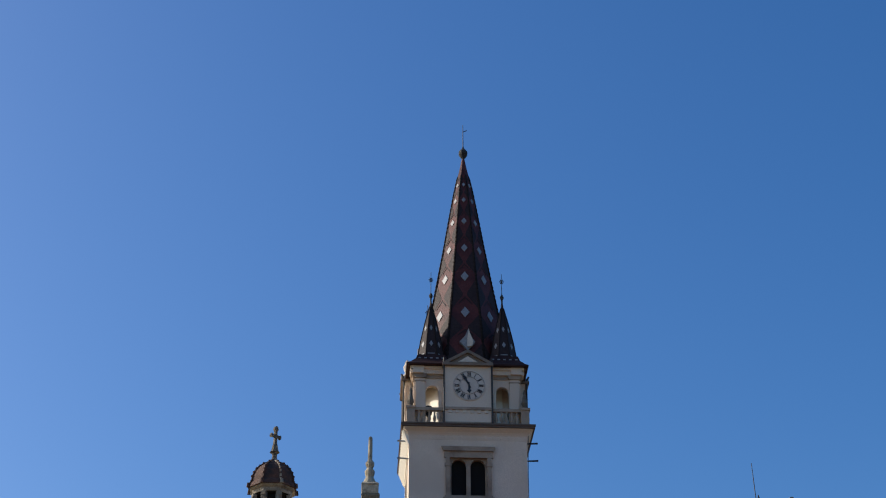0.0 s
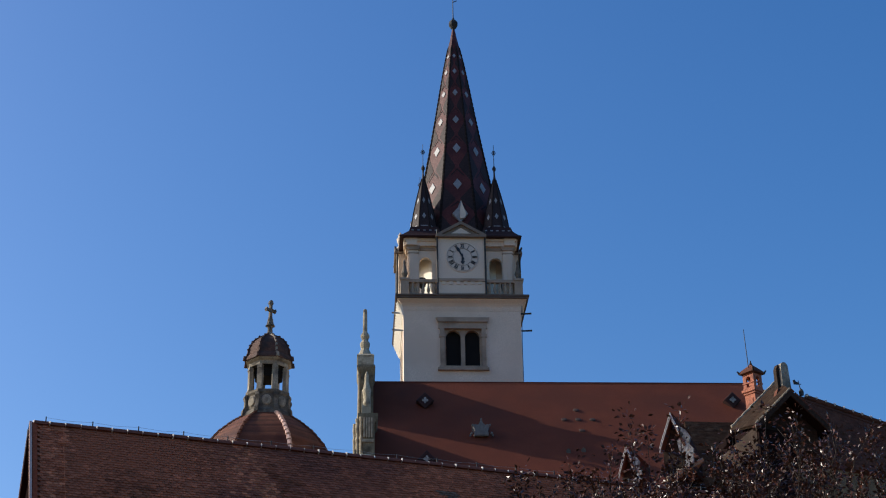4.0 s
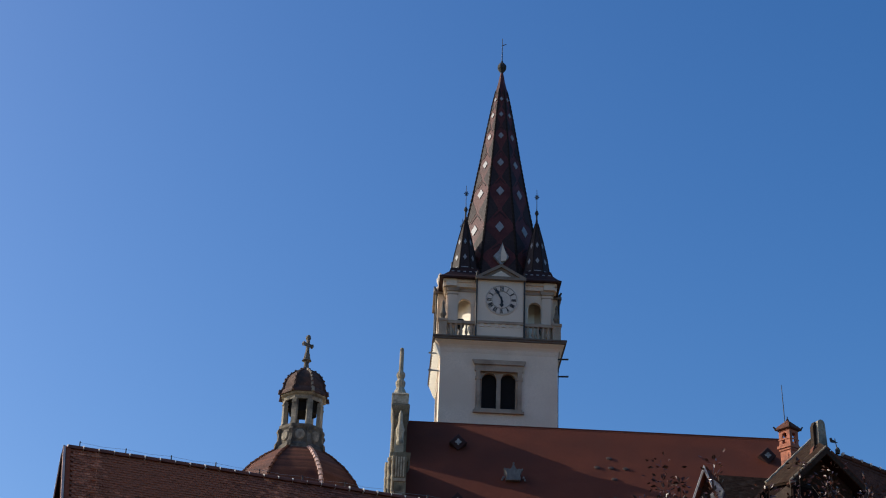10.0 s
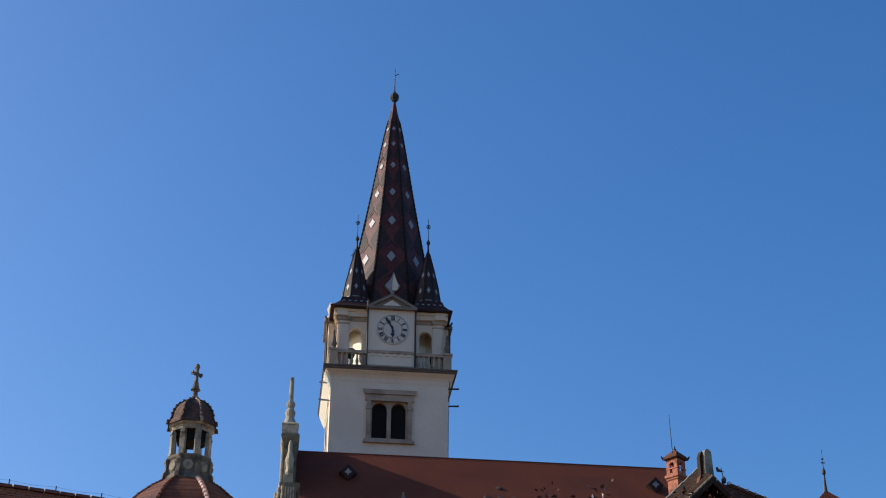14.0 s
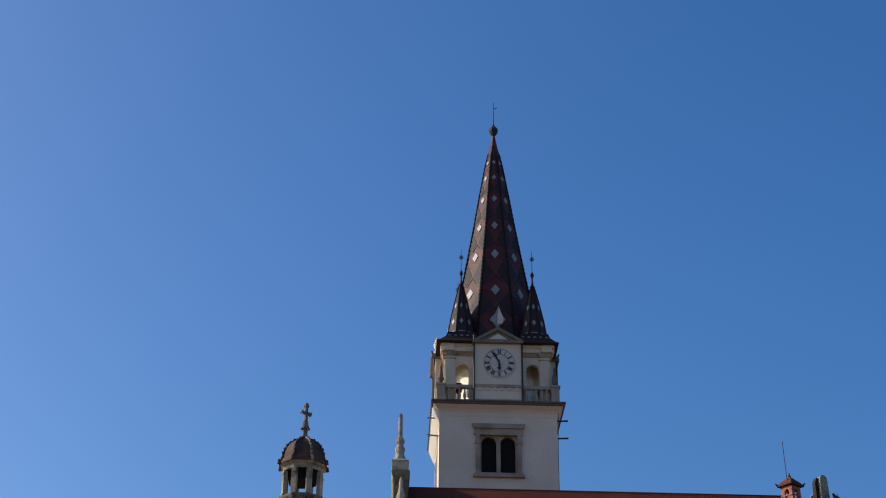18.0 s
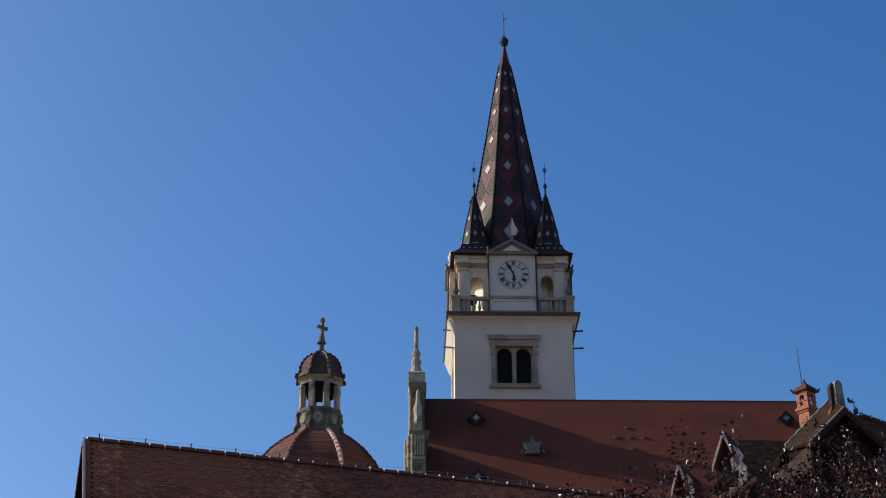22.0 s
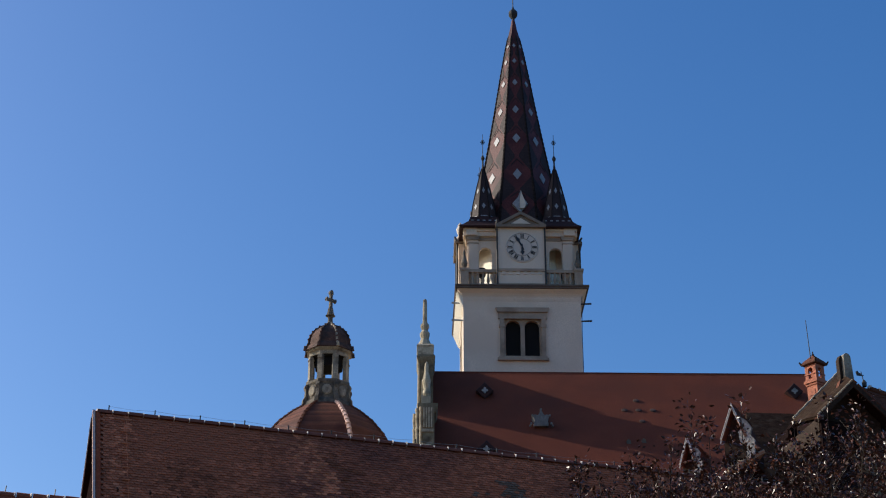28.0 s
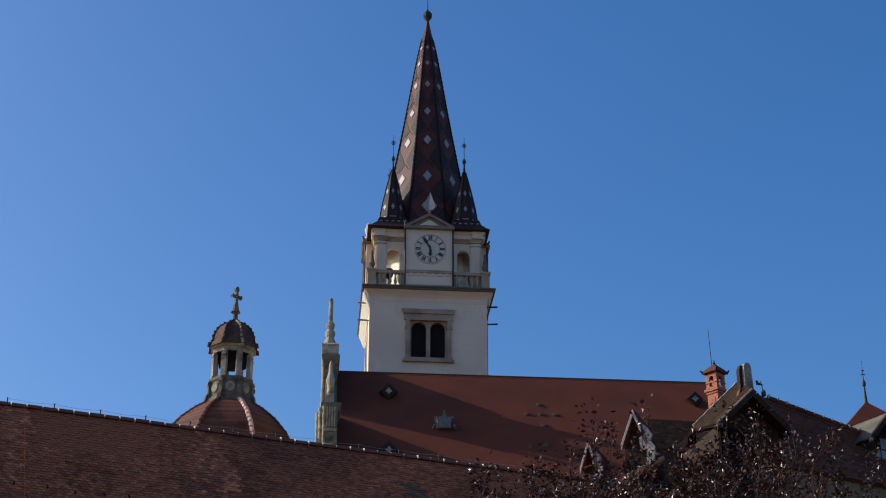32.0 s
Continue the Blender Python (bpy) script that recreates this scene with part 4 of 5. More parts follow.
# ---- long house in front of the church ----
HA = Vector((-8.95, 43.78, 16.81))
HDEG, HPITCH, HLEN, HSLOPE = 18.2, radians(50), 26.0, 5.82
hm = frame_of(HA.x, HA.y, HDEG)
house = thing("long_house", hm(13, 0, 6.0), "long house with a steep old red tile roof and cream walls", "house")
HC, HS = math.cos(HPITCH), math.sin(HPITCH)


def on_house(a, r, lift=0.0, front=True):
    """A point of the roof: along the ridge, down the slope, off the slope."""
    d = r * HC + lift * HS
    a = a - 0.025 * r if front else a + 0.04 * r
    return hm(a, -d if front else d, HA.z - r * HS + lift * HC)


bm = B()
half = HSLOPE * HC - 0.95
box(bm, 0.36, HLEN - 0.36, -half, half, 5.0, HA.z - HSLOPE * HS + 0.15, hm)
part("wall", bm, BEIGE, house)
EAVE_Z = HA.z - HSLOPE * HS
for fr in (-1, 1):
    bm = B()
    lo, hi = sorted((fr * (HSLOPE * HC - 0.10), fr * (HSLOPE * HC - 0.03)))
    box(bm, 0.05, HLEN - 0.05, lo, hi, EAVE_Z - 0.34, EAVE_Z - 0.02, hm)
    part("fascia", bm, GUTTER, house, "weathered brown fascia board")
    bm = B()
    lo, hi = sorted((fr * (half - 0.05), fr * (HSLOPE * HC - 0.10)))
    box(bm, 0.05, HLEN - 0.05, lo, hi, EAVE_Z - 0.32, EAVE_Z - 0.28, hm)
    part("soffit", bm, DARKBOARD, house, "dark boarded soffit")
for a0 in (0.10, HLEN - 0.35):
    bm = B()
    prism(bm, [(-half, 5.0), (half, 5.0), (half, EAVE_Z + 0.8), (0, HA.z - 0.25), (-half, EAVE_Z + 0.8)], a0, a0 + 0.25, lambda s, d, z: hm(d, s, z))
    part("gable_wall", bm, DARKBOARD if a0 < 1 else BEIGE, house)
for fr in (True, False):
    bm = B()
    slab(bm, [on_house(0, 0, 0, fr), on_house(HLEN, 0, 0, fr), on_house(HLEN, HSLOPE, 0, fr), on_house(0, HSLOPE, 0, fr)], 0.18)
    hroof = part("roof", bm, TILE, house, "steep slope of old red flat tiles")
    if fr:
        front_roof = hroof
# verge board and mortar on the gable edge
for fr in (True, False):
    bm = B()
    wide = 0.0 if fr else 0.40
    q = [on_house(-0.12, 0.0, 0.07, fr), on_house(wide, 0.0, 0.07, fr), on_house(wide, HSLOPE, 0.07, fr), on_house(-0.12, HSLOPE, 0.07, fr)]
    loft(bm, [q, [p - Vector((0, 0, 0.42)) for p in q]])
    part("verge_board", bm, DARKBOARD, house, "dark verge board")
bm = B()
q = [on_house(-0.128, 0.0, 0.105), on_house(-0.060, 0.0, 0.105), on_house(-0.060, HSLOPE, 0.105), on_house(-0.128, HSLOPE, 0.105)]
slab(bm, q, 0.05)
part("verge_mortar", bm, VERGE, house, "pale mortar line along the gable edge")
bm = B()
tube(bm, [on_house(-0.135, 0.1 + i * 0.29, -0.16, False) for i in range(21)], 0.03, 6)
part("verge_flashing", bm, ZINC, house, "pale zinc strip on the rear gable edge")
bm = B()
q = [on_house(-0.045, 0.0, 0.085), on_house(0.085, 0.0, 0.085), on_house(0.085, HSLOPE, 0.085), on_house(-0.045, HSLOPE, 0.085)]
slab(bm, q, 0.08)
part("verge_strip", bm, VERGEBOARD, house, "reddish brown verge strip")
bm = B()
tube(bm, [on_house(-0.075, HSLOPE - 0.25, 0.12), on_house(-0.06, HSLOPE - 0.1, 0.14), on_house(0.0, HSLOPE + 0.03, 0.16), on_house(0.08, HSLOPE + 0.08, 0.18)], 0.03, 6)
part("verge_end", bm, VERGE, house, "pale curled end of the verge")
bm = B()
rod(bm, on_house(-0.1, HSLOPE + 0.05, -0.02), on_house(HLEN + 0.1, HSLOPE + 0.05, -0.02), 0.115, n=10)
part("gutter", bm, GUTTER, house, "weathered brown gutter")
RT = 0.4375
tile_bm = B()
loft(tile_bm, [[Vector((x, 0.14 * math.cos(i * math.pi / 6), 0.13 * math.sin(i * math.pi / 6) - 0.02)) for i in range(7)] for x in (0.0, RT * 0.985)])
ridge_me = shared("ridge_tile", tile_bm, RIDGETILE)
blob_bm = B()
bmesh.ops.create_icosphere(blob_bm, subdivisions=1, radius=0.5)
for v in blob_bm.verts:
    v.co = Vector((v.co.x * 0.085, v.co.y * 0.30 - 0.05, v.co.z * 0.19 - 0.01))
blob_me = shared("mortar_joint", blob_bm, MORTAR)
turn = Matrix.Rotation(radians(HDEG), 4, "Z")
rr = random.Random(4)
for i in range(int(HLEN / RT)):
    piece("ridge_tile", ridge_me, front_roof, Matrix.Translation(hm(i * RT, 0, HA.z + 0.02 + rr.uniform(-0.008, 0.008))) @ turn)
    piece("mortar_joint", blob_me, front_roof, Matrix.Translation(hm(i * RT, 0, HA.z + 0.06)) @ turn @ Matrix.Diagonal((rr.uniform(0.65, 0.95), rr.uniform(0.7, 1.0), rr.uniform(0.65, 1.0), 1)))
holder = thing("lightning_conductor", hm(0.5, 0, HA.z + 0.15), "thin lightning wire on short holders along the ridge", "lightning wire")
pts = []
for i in range(19):
    a = 0.30 + i * 1.31
    bm = B()
    rod(bm, hm(a + 0.03, 0, HA.z + 0.1), hm(a + 0.03, 0, HA.z + 0.265), 0.019, n=6)
    pts.append(hm(a + 0.03, 0, HA.z + 0.235))
    if i < 18:
        pts.append(hm(a + 0.685, 0, HA.z + 0.20))
    part("wire_holder", bm, IRON, holder)
bm = B()
tube(bm, pts, 0.0045, 4)
part("wire", bm, ZINC, holder)

# ---- lower wing beside it ----
wing = thing("low_wing", (-14.0, 42.3, 5.0), "lower wing with a bright orange tile roof", "house")
wm = frame_of(-9.05, 43.42, 13.8)
WZ, WP, WS = 14.12, radians(30), 5.0
WC, WSN = math.cos(WP), math.sin(WP)
bm = B()
box(bm, -16, 0.0, -WS * WC + 0.3, WS * WC - 0.3, 4.0, WZ - WS * WSN + 0.1, wm)
part("wall", bm, BEIGE, wing)
for a0 in (-15.8, -0.25):
    bm = B()
    prism(bm, [(-WS * WC + 0.3, WZ - WS * WSN + 0.1), (WS * WC - 0.3, WZ - WS * WSN + 0.1), (0, WZ - 0.2)], a0, a0 + 0.25, lambda s, d, z: wm(d, s, z))
    part("gable_wall", bm, BEIGE, wing)
for fr in (-1, 1):
    bm = B()
    slab(bm, [wm(-16, 0, WZ), wm(0.3, 0, WZ), wm(0.3, fr * WS * WC, WZ - WS * WSN), wm(-16, fr * WS * WC, WZ - WS * WSN)], 0.18)
    part("roof", bm, ORANGETILE, wing, "orange tile roof slope")
bm = B()
for i in range(32):
    y = 0.1 + i * 0.155
    for sgn in (-1,):
        q = [wm(-16, sgn * y * WC, WZ - y * WSN + 0.02), wm(0.3, sgn * y * WC, WZ - y * WSN + 0.02), wm(0.3, sgn * (y + 0.16) * WC, WZ - (y + 0.16) * WSN + 0.045), wm(-16, sgn * (y + 0.16) * WC, WZ - (y + 0.16) * WSN + 0.045)]
        loft(bm, [q, [p - Vector((0, 0, 0.035)) for p in q]])
part("tile_courses", bm, ORANGETILE, wing)["kind"] = "stuff"
bm = B()
for i in range(36):
    rod(bm, wm(-0.02 - i * 0.4375, 0, WZ), wm(-0.44 - i * 0.4375, 0, WZ + 0.01), 0.12, 0.13, 8)
part("ridge_tiles", bm, TILE, wing)["kind"] = "stuff"
for i in range(36):
    piece("mortar_joint", blob_me, wing, Matrix.Translation(wm(-0.05 - i * 0.4375, 0, WZ + 0.05)) @ turn)
for i in range(12):
    bm = B()
    a = -0.75 - i * 1.31
    rod(bm, wm(a, 0, WZ + 0.05), wm(a + 0.02, 0, WZ + 0.3), 0.016, n=5)
    part("wire_holder", bm, IRON, wing)

# ---- house with timber dormers ----
lodge = thing("timber_house", (20.0, 62.0, 10.0), "old house with brown tile roof, timber dormers and a beige wall", "house")
K0, K1 = Vector((16.4, 58.4, 23.45)), Vector((25.13, 62.00, 21.94))
E0, E1 = Vector((15.0, 56.39, 20.11)), Vector((29.0, 63.2, 20.3))
bm = B()
slab(bm, [K0, K1, E1, E0], 0.22)
lroof = part("roof", bm, BROWNTILE, lodge, "brown old tile roof slope")
bm = B()
BK0, BK1 = K0 + Vector((-1.0, 6.0, -3.5)), K1 + Vector((-3.0, 5.5, -3.5))
slab(bm, [K0, K1, BK1, BK0], 0.22)
part("roof", bm, BROWNTILE, lodge, "brown old tile roof slope")
bm = B()
foot = [E0 + Vector((0.5, 0.35, 0)), E1 + Vector((-0.4, 0.3, 0)), BK1 + Vector((-0.3, -0.4, 0)), BK0 + Vector((0.4, -0.4, 0))]
loft(bm, [[Vector((p.x, p.y, 8.0)) for p in foot], [Vector((p.x, p.y, min(p.z, 20.6) - 0.05)) for p in foot]])
part("wall", bm, LODGEWALL, lodge)
bm = B()
ax = (K1 - K0).normalized()
for i in range(3, 30):
    rod(bm, K0 + ax * (i * 0.44) + Vector((0, 0, 0.02)), K0 + ax * (i * 0.44 + 0.45) + Vector((0, 0, 0.04)), 0.12, 0.10, 8)
part("ridge_tiles", bm, BROWNTILE, lroof)["kind"] = "stuff"
for i in range(3, 30):
    piece("mortar_joint", blob_me, lroof, Matrix.Translation(K0 + ax * (i * 0.44) + Vector((0, 0, 0.09))) @ Matrix.Rotation(math.atan2(ax.y, ax.x), 4, "Z") @ Matrix.Diagonal((1.1, 0.9, 0.9, 1)))


def lay_tiles(q, mat, parent, seed, wide=0.19, gauge=0.17):
    """Flat tiles in courses on a slope: ridge start, ridge end, eave end, eave start."""
    r = random.Random(seed)
    q = [Vector(p) for p in q]
    nrm = (q[1] - q[0]).cross(q[3] - q[0]).normalized()
    if nrm.z < 0:
        nrm = -nrm
    rows = int((q[3] - q[0]).length / gauge)
    o = root_at(parent)
    vs, fs = [], []
    for i in range(rows):
        a, b = q[0].lerp(q[3], i / rows), q[1].lerp(q[2], i / rows)
        c, d = q[0].lerp(q[3], (i + 1.05) / rows), q[1].lerp(q[2], (i + 1.05) / rows)
        n = int((b - a).length / wide)
        for j in range(n):
            f0, f1 = (j + 0.5 * (i % 2)) / n, (j + 0.96 + 0.5 * (i % 2)) / n
            if f1 > 1.0:
                continue
            up = nrm * (0.009 + r.uniform(0, 0.012))
            k = len(vs)
            top = [a.lerp(b, f0) + nrm * 0.008, a.lerp(b, f1) + nrm * 0.008, c.lerp(d, f1) + up, c.lerp(d, f0) + up]
            vs.extend([tuple(p - o) for p in top] + [tuple(p - nrm * 0.02 - o) for p in top[2:]])
            fs.extend([(k, k + 1, k + 2, k + 3), (k + 3, k + 2, k + 4, k + 5)])
    me = bpy.data.meshes.new("tiles")
    me.from_pydata(vs, [], fs)
    me.materials.append(mat)
    ob = new("tiles", me)
    ob.parent = parent
    ob["kind"] = "stuff"
    return ob


lay_tiles([K0, K1, E1, E0], BROWNTILE, lroof, 21)


def dormer(ox, oy, apex, w, drop, ridge, eave, deg, deep, label, window, cover):
    """A gabled timber dormer; its front faces against depth, its eaves run into the roof."""
    mp = frame_of(ox, oy, deg)
    bm = B()
    prism(bm, [(-w * 0.80, apex - drop * 0.86), (0, apex - 0.2), (w * 0.80, apex - drop * 0.86), (w * 0.80, apex - drop - deep), (-w * 0.80, apex - drop - deep)], 0.7, ridge, mp)
    front = part("dormer", bm, TIMBER, lodge, label)
    for sg in (-1, 1):
        bm = B()
        q = [mp(0, 0, apex), mp(0, ridge, apex), mp(sg * w, eave[sg > 0], apex - drop), mp(sg * w, 0, apex - drop)]
        slab(bm, q, 0.05)
        roof = part("dormer_roof", bm, cover, front)
        bm = B()
        slab(bm, [p - Vector((0, 0, 0.09)) for p in q], 0.07)
        part("soffit", bm, DARKBOARD, roof)
        bm = B()
        q = [mp(0, -0.03, apex - 0.03), mp(sg * w, -0.03, apex - drop - 0.03), mp(sg * w, -0.03, apex - drop - 0.24), mp(0, -0.03, apex - 0.26)]
        loft(bm, [q, [mp(0, 0.05, 0) - mp(0, -0.03, 0) + p for p in q]])
        part("barge_board", bm, TIMBER, front)
        for i in range(9):
            bm = B()
            f0, f1 = i / 9, (i + 0.92) / 9
            rod(bm, mp(sg * w * f0, 0.02, apex - drop * f0 + 0.03), mp(sg * w * f1, 0.02, apex - drop * f1 + 0.05), 0.05, 0.04, 6)
            part("verge_tile", bm, BARGE if sg < 0 else BROWNTILE, roof)
    bm = B()
    box(bm, -w - 0.04, -w + (0.14 if window else 0.18), -0.07, -0.03, apex - drop - 0.12, apex - drop + 0.02, mp)
    part("rafter_end", bm, BARGE, front)
    if window:
        bm = B()
        zc = apex - drop - 0.02
        box(bm, -0.10, 0.86, 0.63, 0.70, zc - 0.62, zc + 0.48, mp)
        fr = part("window_frame", bm, TIMBER, front)
        for a0 in (-0.04, 0.42):
            for z0 in (zc - 0.55, zc - 0.05):
                bm = B()
                box(bm, a0, a0 + 0.38, 0.60, 0.64, z0, z0 + 0.44, mp)
                part("pane", bm, GLASS, fr, "pale reflecting window pane")
        bm = B()
        prism(bm, [(-0.46, zc - 0.45), (-0.16, zc - 0.45), (-0.16, zc - 0.08)], 0.55, 0.69, mp)
        part("bracket_board", bm, CARVED, front, "small pale triangular board")
    return front


dormer(16.22, 56.14, 22.57, 1.50, 1.46, 4.5, (0.25, 3.6), 8.0, 0.7, "brown timber dormer gable with deep eaves", False, BROWNTILE)
dormer(22.85, 60.03, 23.25, 1.28, 1.30, 2.8, (1.2, 1.2), 27.0, 0.9, "brown timber dormer with a small pale window", True, MOSSTILE)
# gable behind, with the flue on its top
bm = B()
gm = frame_of(17.5, 62.4, 10.0)
prism(bm, [(-2.3, 21.8), (-2.3, 22.75), (0, 24.9), (0.4, 24.5), (0.4, 21.8)], 0.4, 3.0, gm)
back = part("rear_gable", bm, DARKBOARD, lodge)
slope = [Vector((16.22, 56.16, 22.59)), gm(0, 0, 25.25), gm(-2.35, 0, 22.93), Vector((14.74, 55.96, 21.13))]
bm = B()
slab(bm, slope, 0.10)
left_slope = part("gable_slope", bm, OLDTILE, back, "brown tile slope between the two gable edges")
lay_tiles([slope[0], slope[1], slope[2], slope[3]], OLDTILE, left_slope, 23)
bm = B()
tube(bm, [gm(-0.17 * i, -0.02, 25.27 - 0.1676 * i + 0.03 * (i % 2)) for i in range(14)], 0.06, 6)
part("verge_mortar", bm, LANTERNSTONE, back, "pale mortar along the rear gable edge")
bm = B()
foot = [Vector((14.92, 56.3, 0)), gm(-2.05, 0.1, 0), gm(0.2, 0.1, 0), Vector((16.4, 56.9, 0))]
loft(bm, [[Vector((p.x, p.y, 17.5)) for p in foot], [Vector((p.x, p.y, h)) for p, h in zip(foot, (21.1, 22.95, 23.2, 21.1))]])
part("side_wall", bm, DARKBOARD, lodge, "dark boarded wall under the gable slope")
# flat-sided flue with a rounded head
bm = B()
fm = frame_of(16.87, 59.3, 20.0)
arc = [(-0.14, 23.2), (0.30, 23.2)] + [(0.04 + 0.17 * math.cos(i * math.pi / 8), 24.64 + 0.20 * math.sin(i * math.pi / 8)) for i in range(9)]
prism(bm, arc, -0.16, 0.16, fm)
flue = part("flue", bm, LANTERNSTONE, lodge, "grey rendered flue with a rounded head")
bm = B()
prism(bm, [(-0.27, 23.7), (-0.155, 23.3), (-0.145, 24.76), (-0.19, 24.74), (-0.28, 24.54)], -0.04, 0.16, fm)
part("flue_plate", bm, TIMBER, flue, "dark plate beside the flue")
# weather vane
bm = B()
p = Vector((17.45, 58.9, 23.45))
rod(bm, p, p + Vector((-0.08, 0, 0.52)), 0.022, 0.016)
rod(bm, p + Vector((-0.2, 0, 0.40)), p + Vector((0.02, 0, 0.36)), 0.015)
prism(bm, [(p.x - 0.26, p.z + 0.36), (p.x - 0.08, p.z + 0.34), (p.x - 0.10, p.z + 0.44), (p.x - 0.17, p.z + 0.46), (p.x - 0.21, p.z + 0.55), (p.x - 0.29, p.z + 0.52)], p.y - 0.02, p.y + 0.02)
lathe(bm, p.x, p.y, [(0.09, p.z - 0.1), (0.10, p.z + 0.06), (0.04, p.z + 0.16)], 8)
part("weather_vane", bm, IRON, lodge, "small black iron weather vane")
# turret with a pyramid roof
tx, ty = 24.37, 66.66
bm = B()
loft(bm, [square(tx, ty, 10.0, 1.1), square(tx, ty, 24.8, 1.1)])
part("turret_wall", bm, TIMBER, lodge)
bm = B()
loft(bm, [square(tx, ty, 24.32, 1.56), square(tx, ty, 24.46, 1.52), square(tx, ty, 26.02, 0.07)])
tur = part("turret_roof", bm, ROOFRED, lodge, "small red pyramid roof")
bm = B()
lathe(bm, tx, ty, [(0.14, 25.85), (0.08, 26.1), (0.04, 26.8), (0.085, 26.88), (0.095, 26.97), (0.05, 27.08), (0.02, 27.18)], 10)
rod(bm, (tx, ty, 27.1), (tx, ty, 28.05), 0.018, 0.01)
box(bm, tx - 0.09, tx + 0.09, ty - 0.02, ty + 0.02, 27.37, 27.41)
box(bm, tx - 0.06, tx + 0.06, ty - 0.02, ty + 0.02, 27.55, 27.59)
part("spike", bm, IRON, tur, "tall thin metal spike with a ball")

# brick chimney on the roof behind
stack = thing("brick_chimney", (17.28, 65.4, 22.0), "red brick chimney with a small tiled cap", "chimney")
cx, cy = 17.28, 65.4
cm = frame_of(cx, cy, 38.0)


def turned(z, h):
    return [cm(-h, -h, z), cm(h, -h, z), cm(h, h, z), cm(-h, h, z)]


bm = B()
loft(bm, [turned(z, h) for z, h in ((20.0, 0.27), (25.72, 0.27), (25.74, 0.31), (25.82, 0.31), (25.84, 0.36), (25.96, 0.36), (25.97, 0.30), (26.04, 0.30))])
shaft = part("shaft", bm, BRICK, stack)
for i in range(4):
    side_mp = frame_of(cx, cy, 38.0 + 90.0 * i)
    bm = B()
    e = 0.29 if i % 2 == 0 else 0.19
    arch_wall(bm, -e, e, 26.04, 26.68, -0.12, 0.12, 26.04, 26.42, -0.29, -0.19, side_mp, 8)
    part("arcade_wall", bm, BRICK, stack)
    bm = B()
    box(bm, -0.31, 0.31, -0.315, -0.285, 26.22, 26.27, side_mp)
    part("string_course", bm, BRICK, stack)
    bm = B()
    box(bm, -0.15, 0.15, -0.29, -0.272, 25.28, 25.56, side_mp)
    part("panel", bm, BRICK, shaft)
bm = B()
loft(bm, [turned(z, h) for z, h in ((26.66, 0.34), (26.70, 0.41), (26.76, 0.40), (26.88, 0.31), (27.00, 0.19), (27.10, 0.09), (27.14, 0.05))])
cap_tile = part("cap", bm, BROWNTILE, stack, "dark tiled chimney cap")
bm = B()
lathe(bm, cx, cy, [(0.05, 27.1), (0.07, 27.18), (0.03, 27.24), (0.02, 27.34)], 8)
part("finial", bm, TIMBER, cap_tile)
for sx in (-1, 1):
    for sy in (-1, 1):
        bm = B()
        rod(bm, cm(sx * 0.36, sy * 0.36, 26.70), cm(sx * 0.44, sy * 0.44, 26.86), 0.055, 0.03)
        part("corner_tile", bm, TIMBER, cap_tile)
bm = B()
rod(bm, (17.12, 65.2, 26.6), (17.06, 65.2, 28.73), 0.022, 0.014)
tagged(part("aerial", bm, IRON), "thin black aerial mast beside the chimney", "aerial")
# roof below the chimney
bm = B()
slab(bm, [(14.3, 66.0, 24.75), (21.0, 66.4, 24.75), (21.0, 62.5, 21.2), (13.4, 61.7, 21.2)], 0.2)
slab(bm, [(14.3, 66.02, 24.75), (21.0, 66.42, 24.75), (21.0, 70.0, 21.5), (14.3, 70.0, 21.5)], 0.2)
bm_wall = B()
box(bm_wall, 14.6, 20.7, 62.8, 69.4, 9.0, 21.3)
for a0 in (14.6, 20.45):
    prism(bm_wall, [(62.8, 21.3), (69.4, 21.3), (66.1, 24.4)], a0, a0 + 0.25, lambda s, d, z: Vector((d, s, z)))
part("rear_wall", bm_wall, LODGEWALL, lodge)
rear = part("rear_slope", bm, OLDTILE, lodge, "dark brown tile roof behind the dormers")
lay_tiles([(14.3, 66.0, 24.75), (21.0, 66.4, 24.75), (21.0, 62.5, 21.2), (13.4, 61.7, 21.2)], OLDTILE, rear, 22)


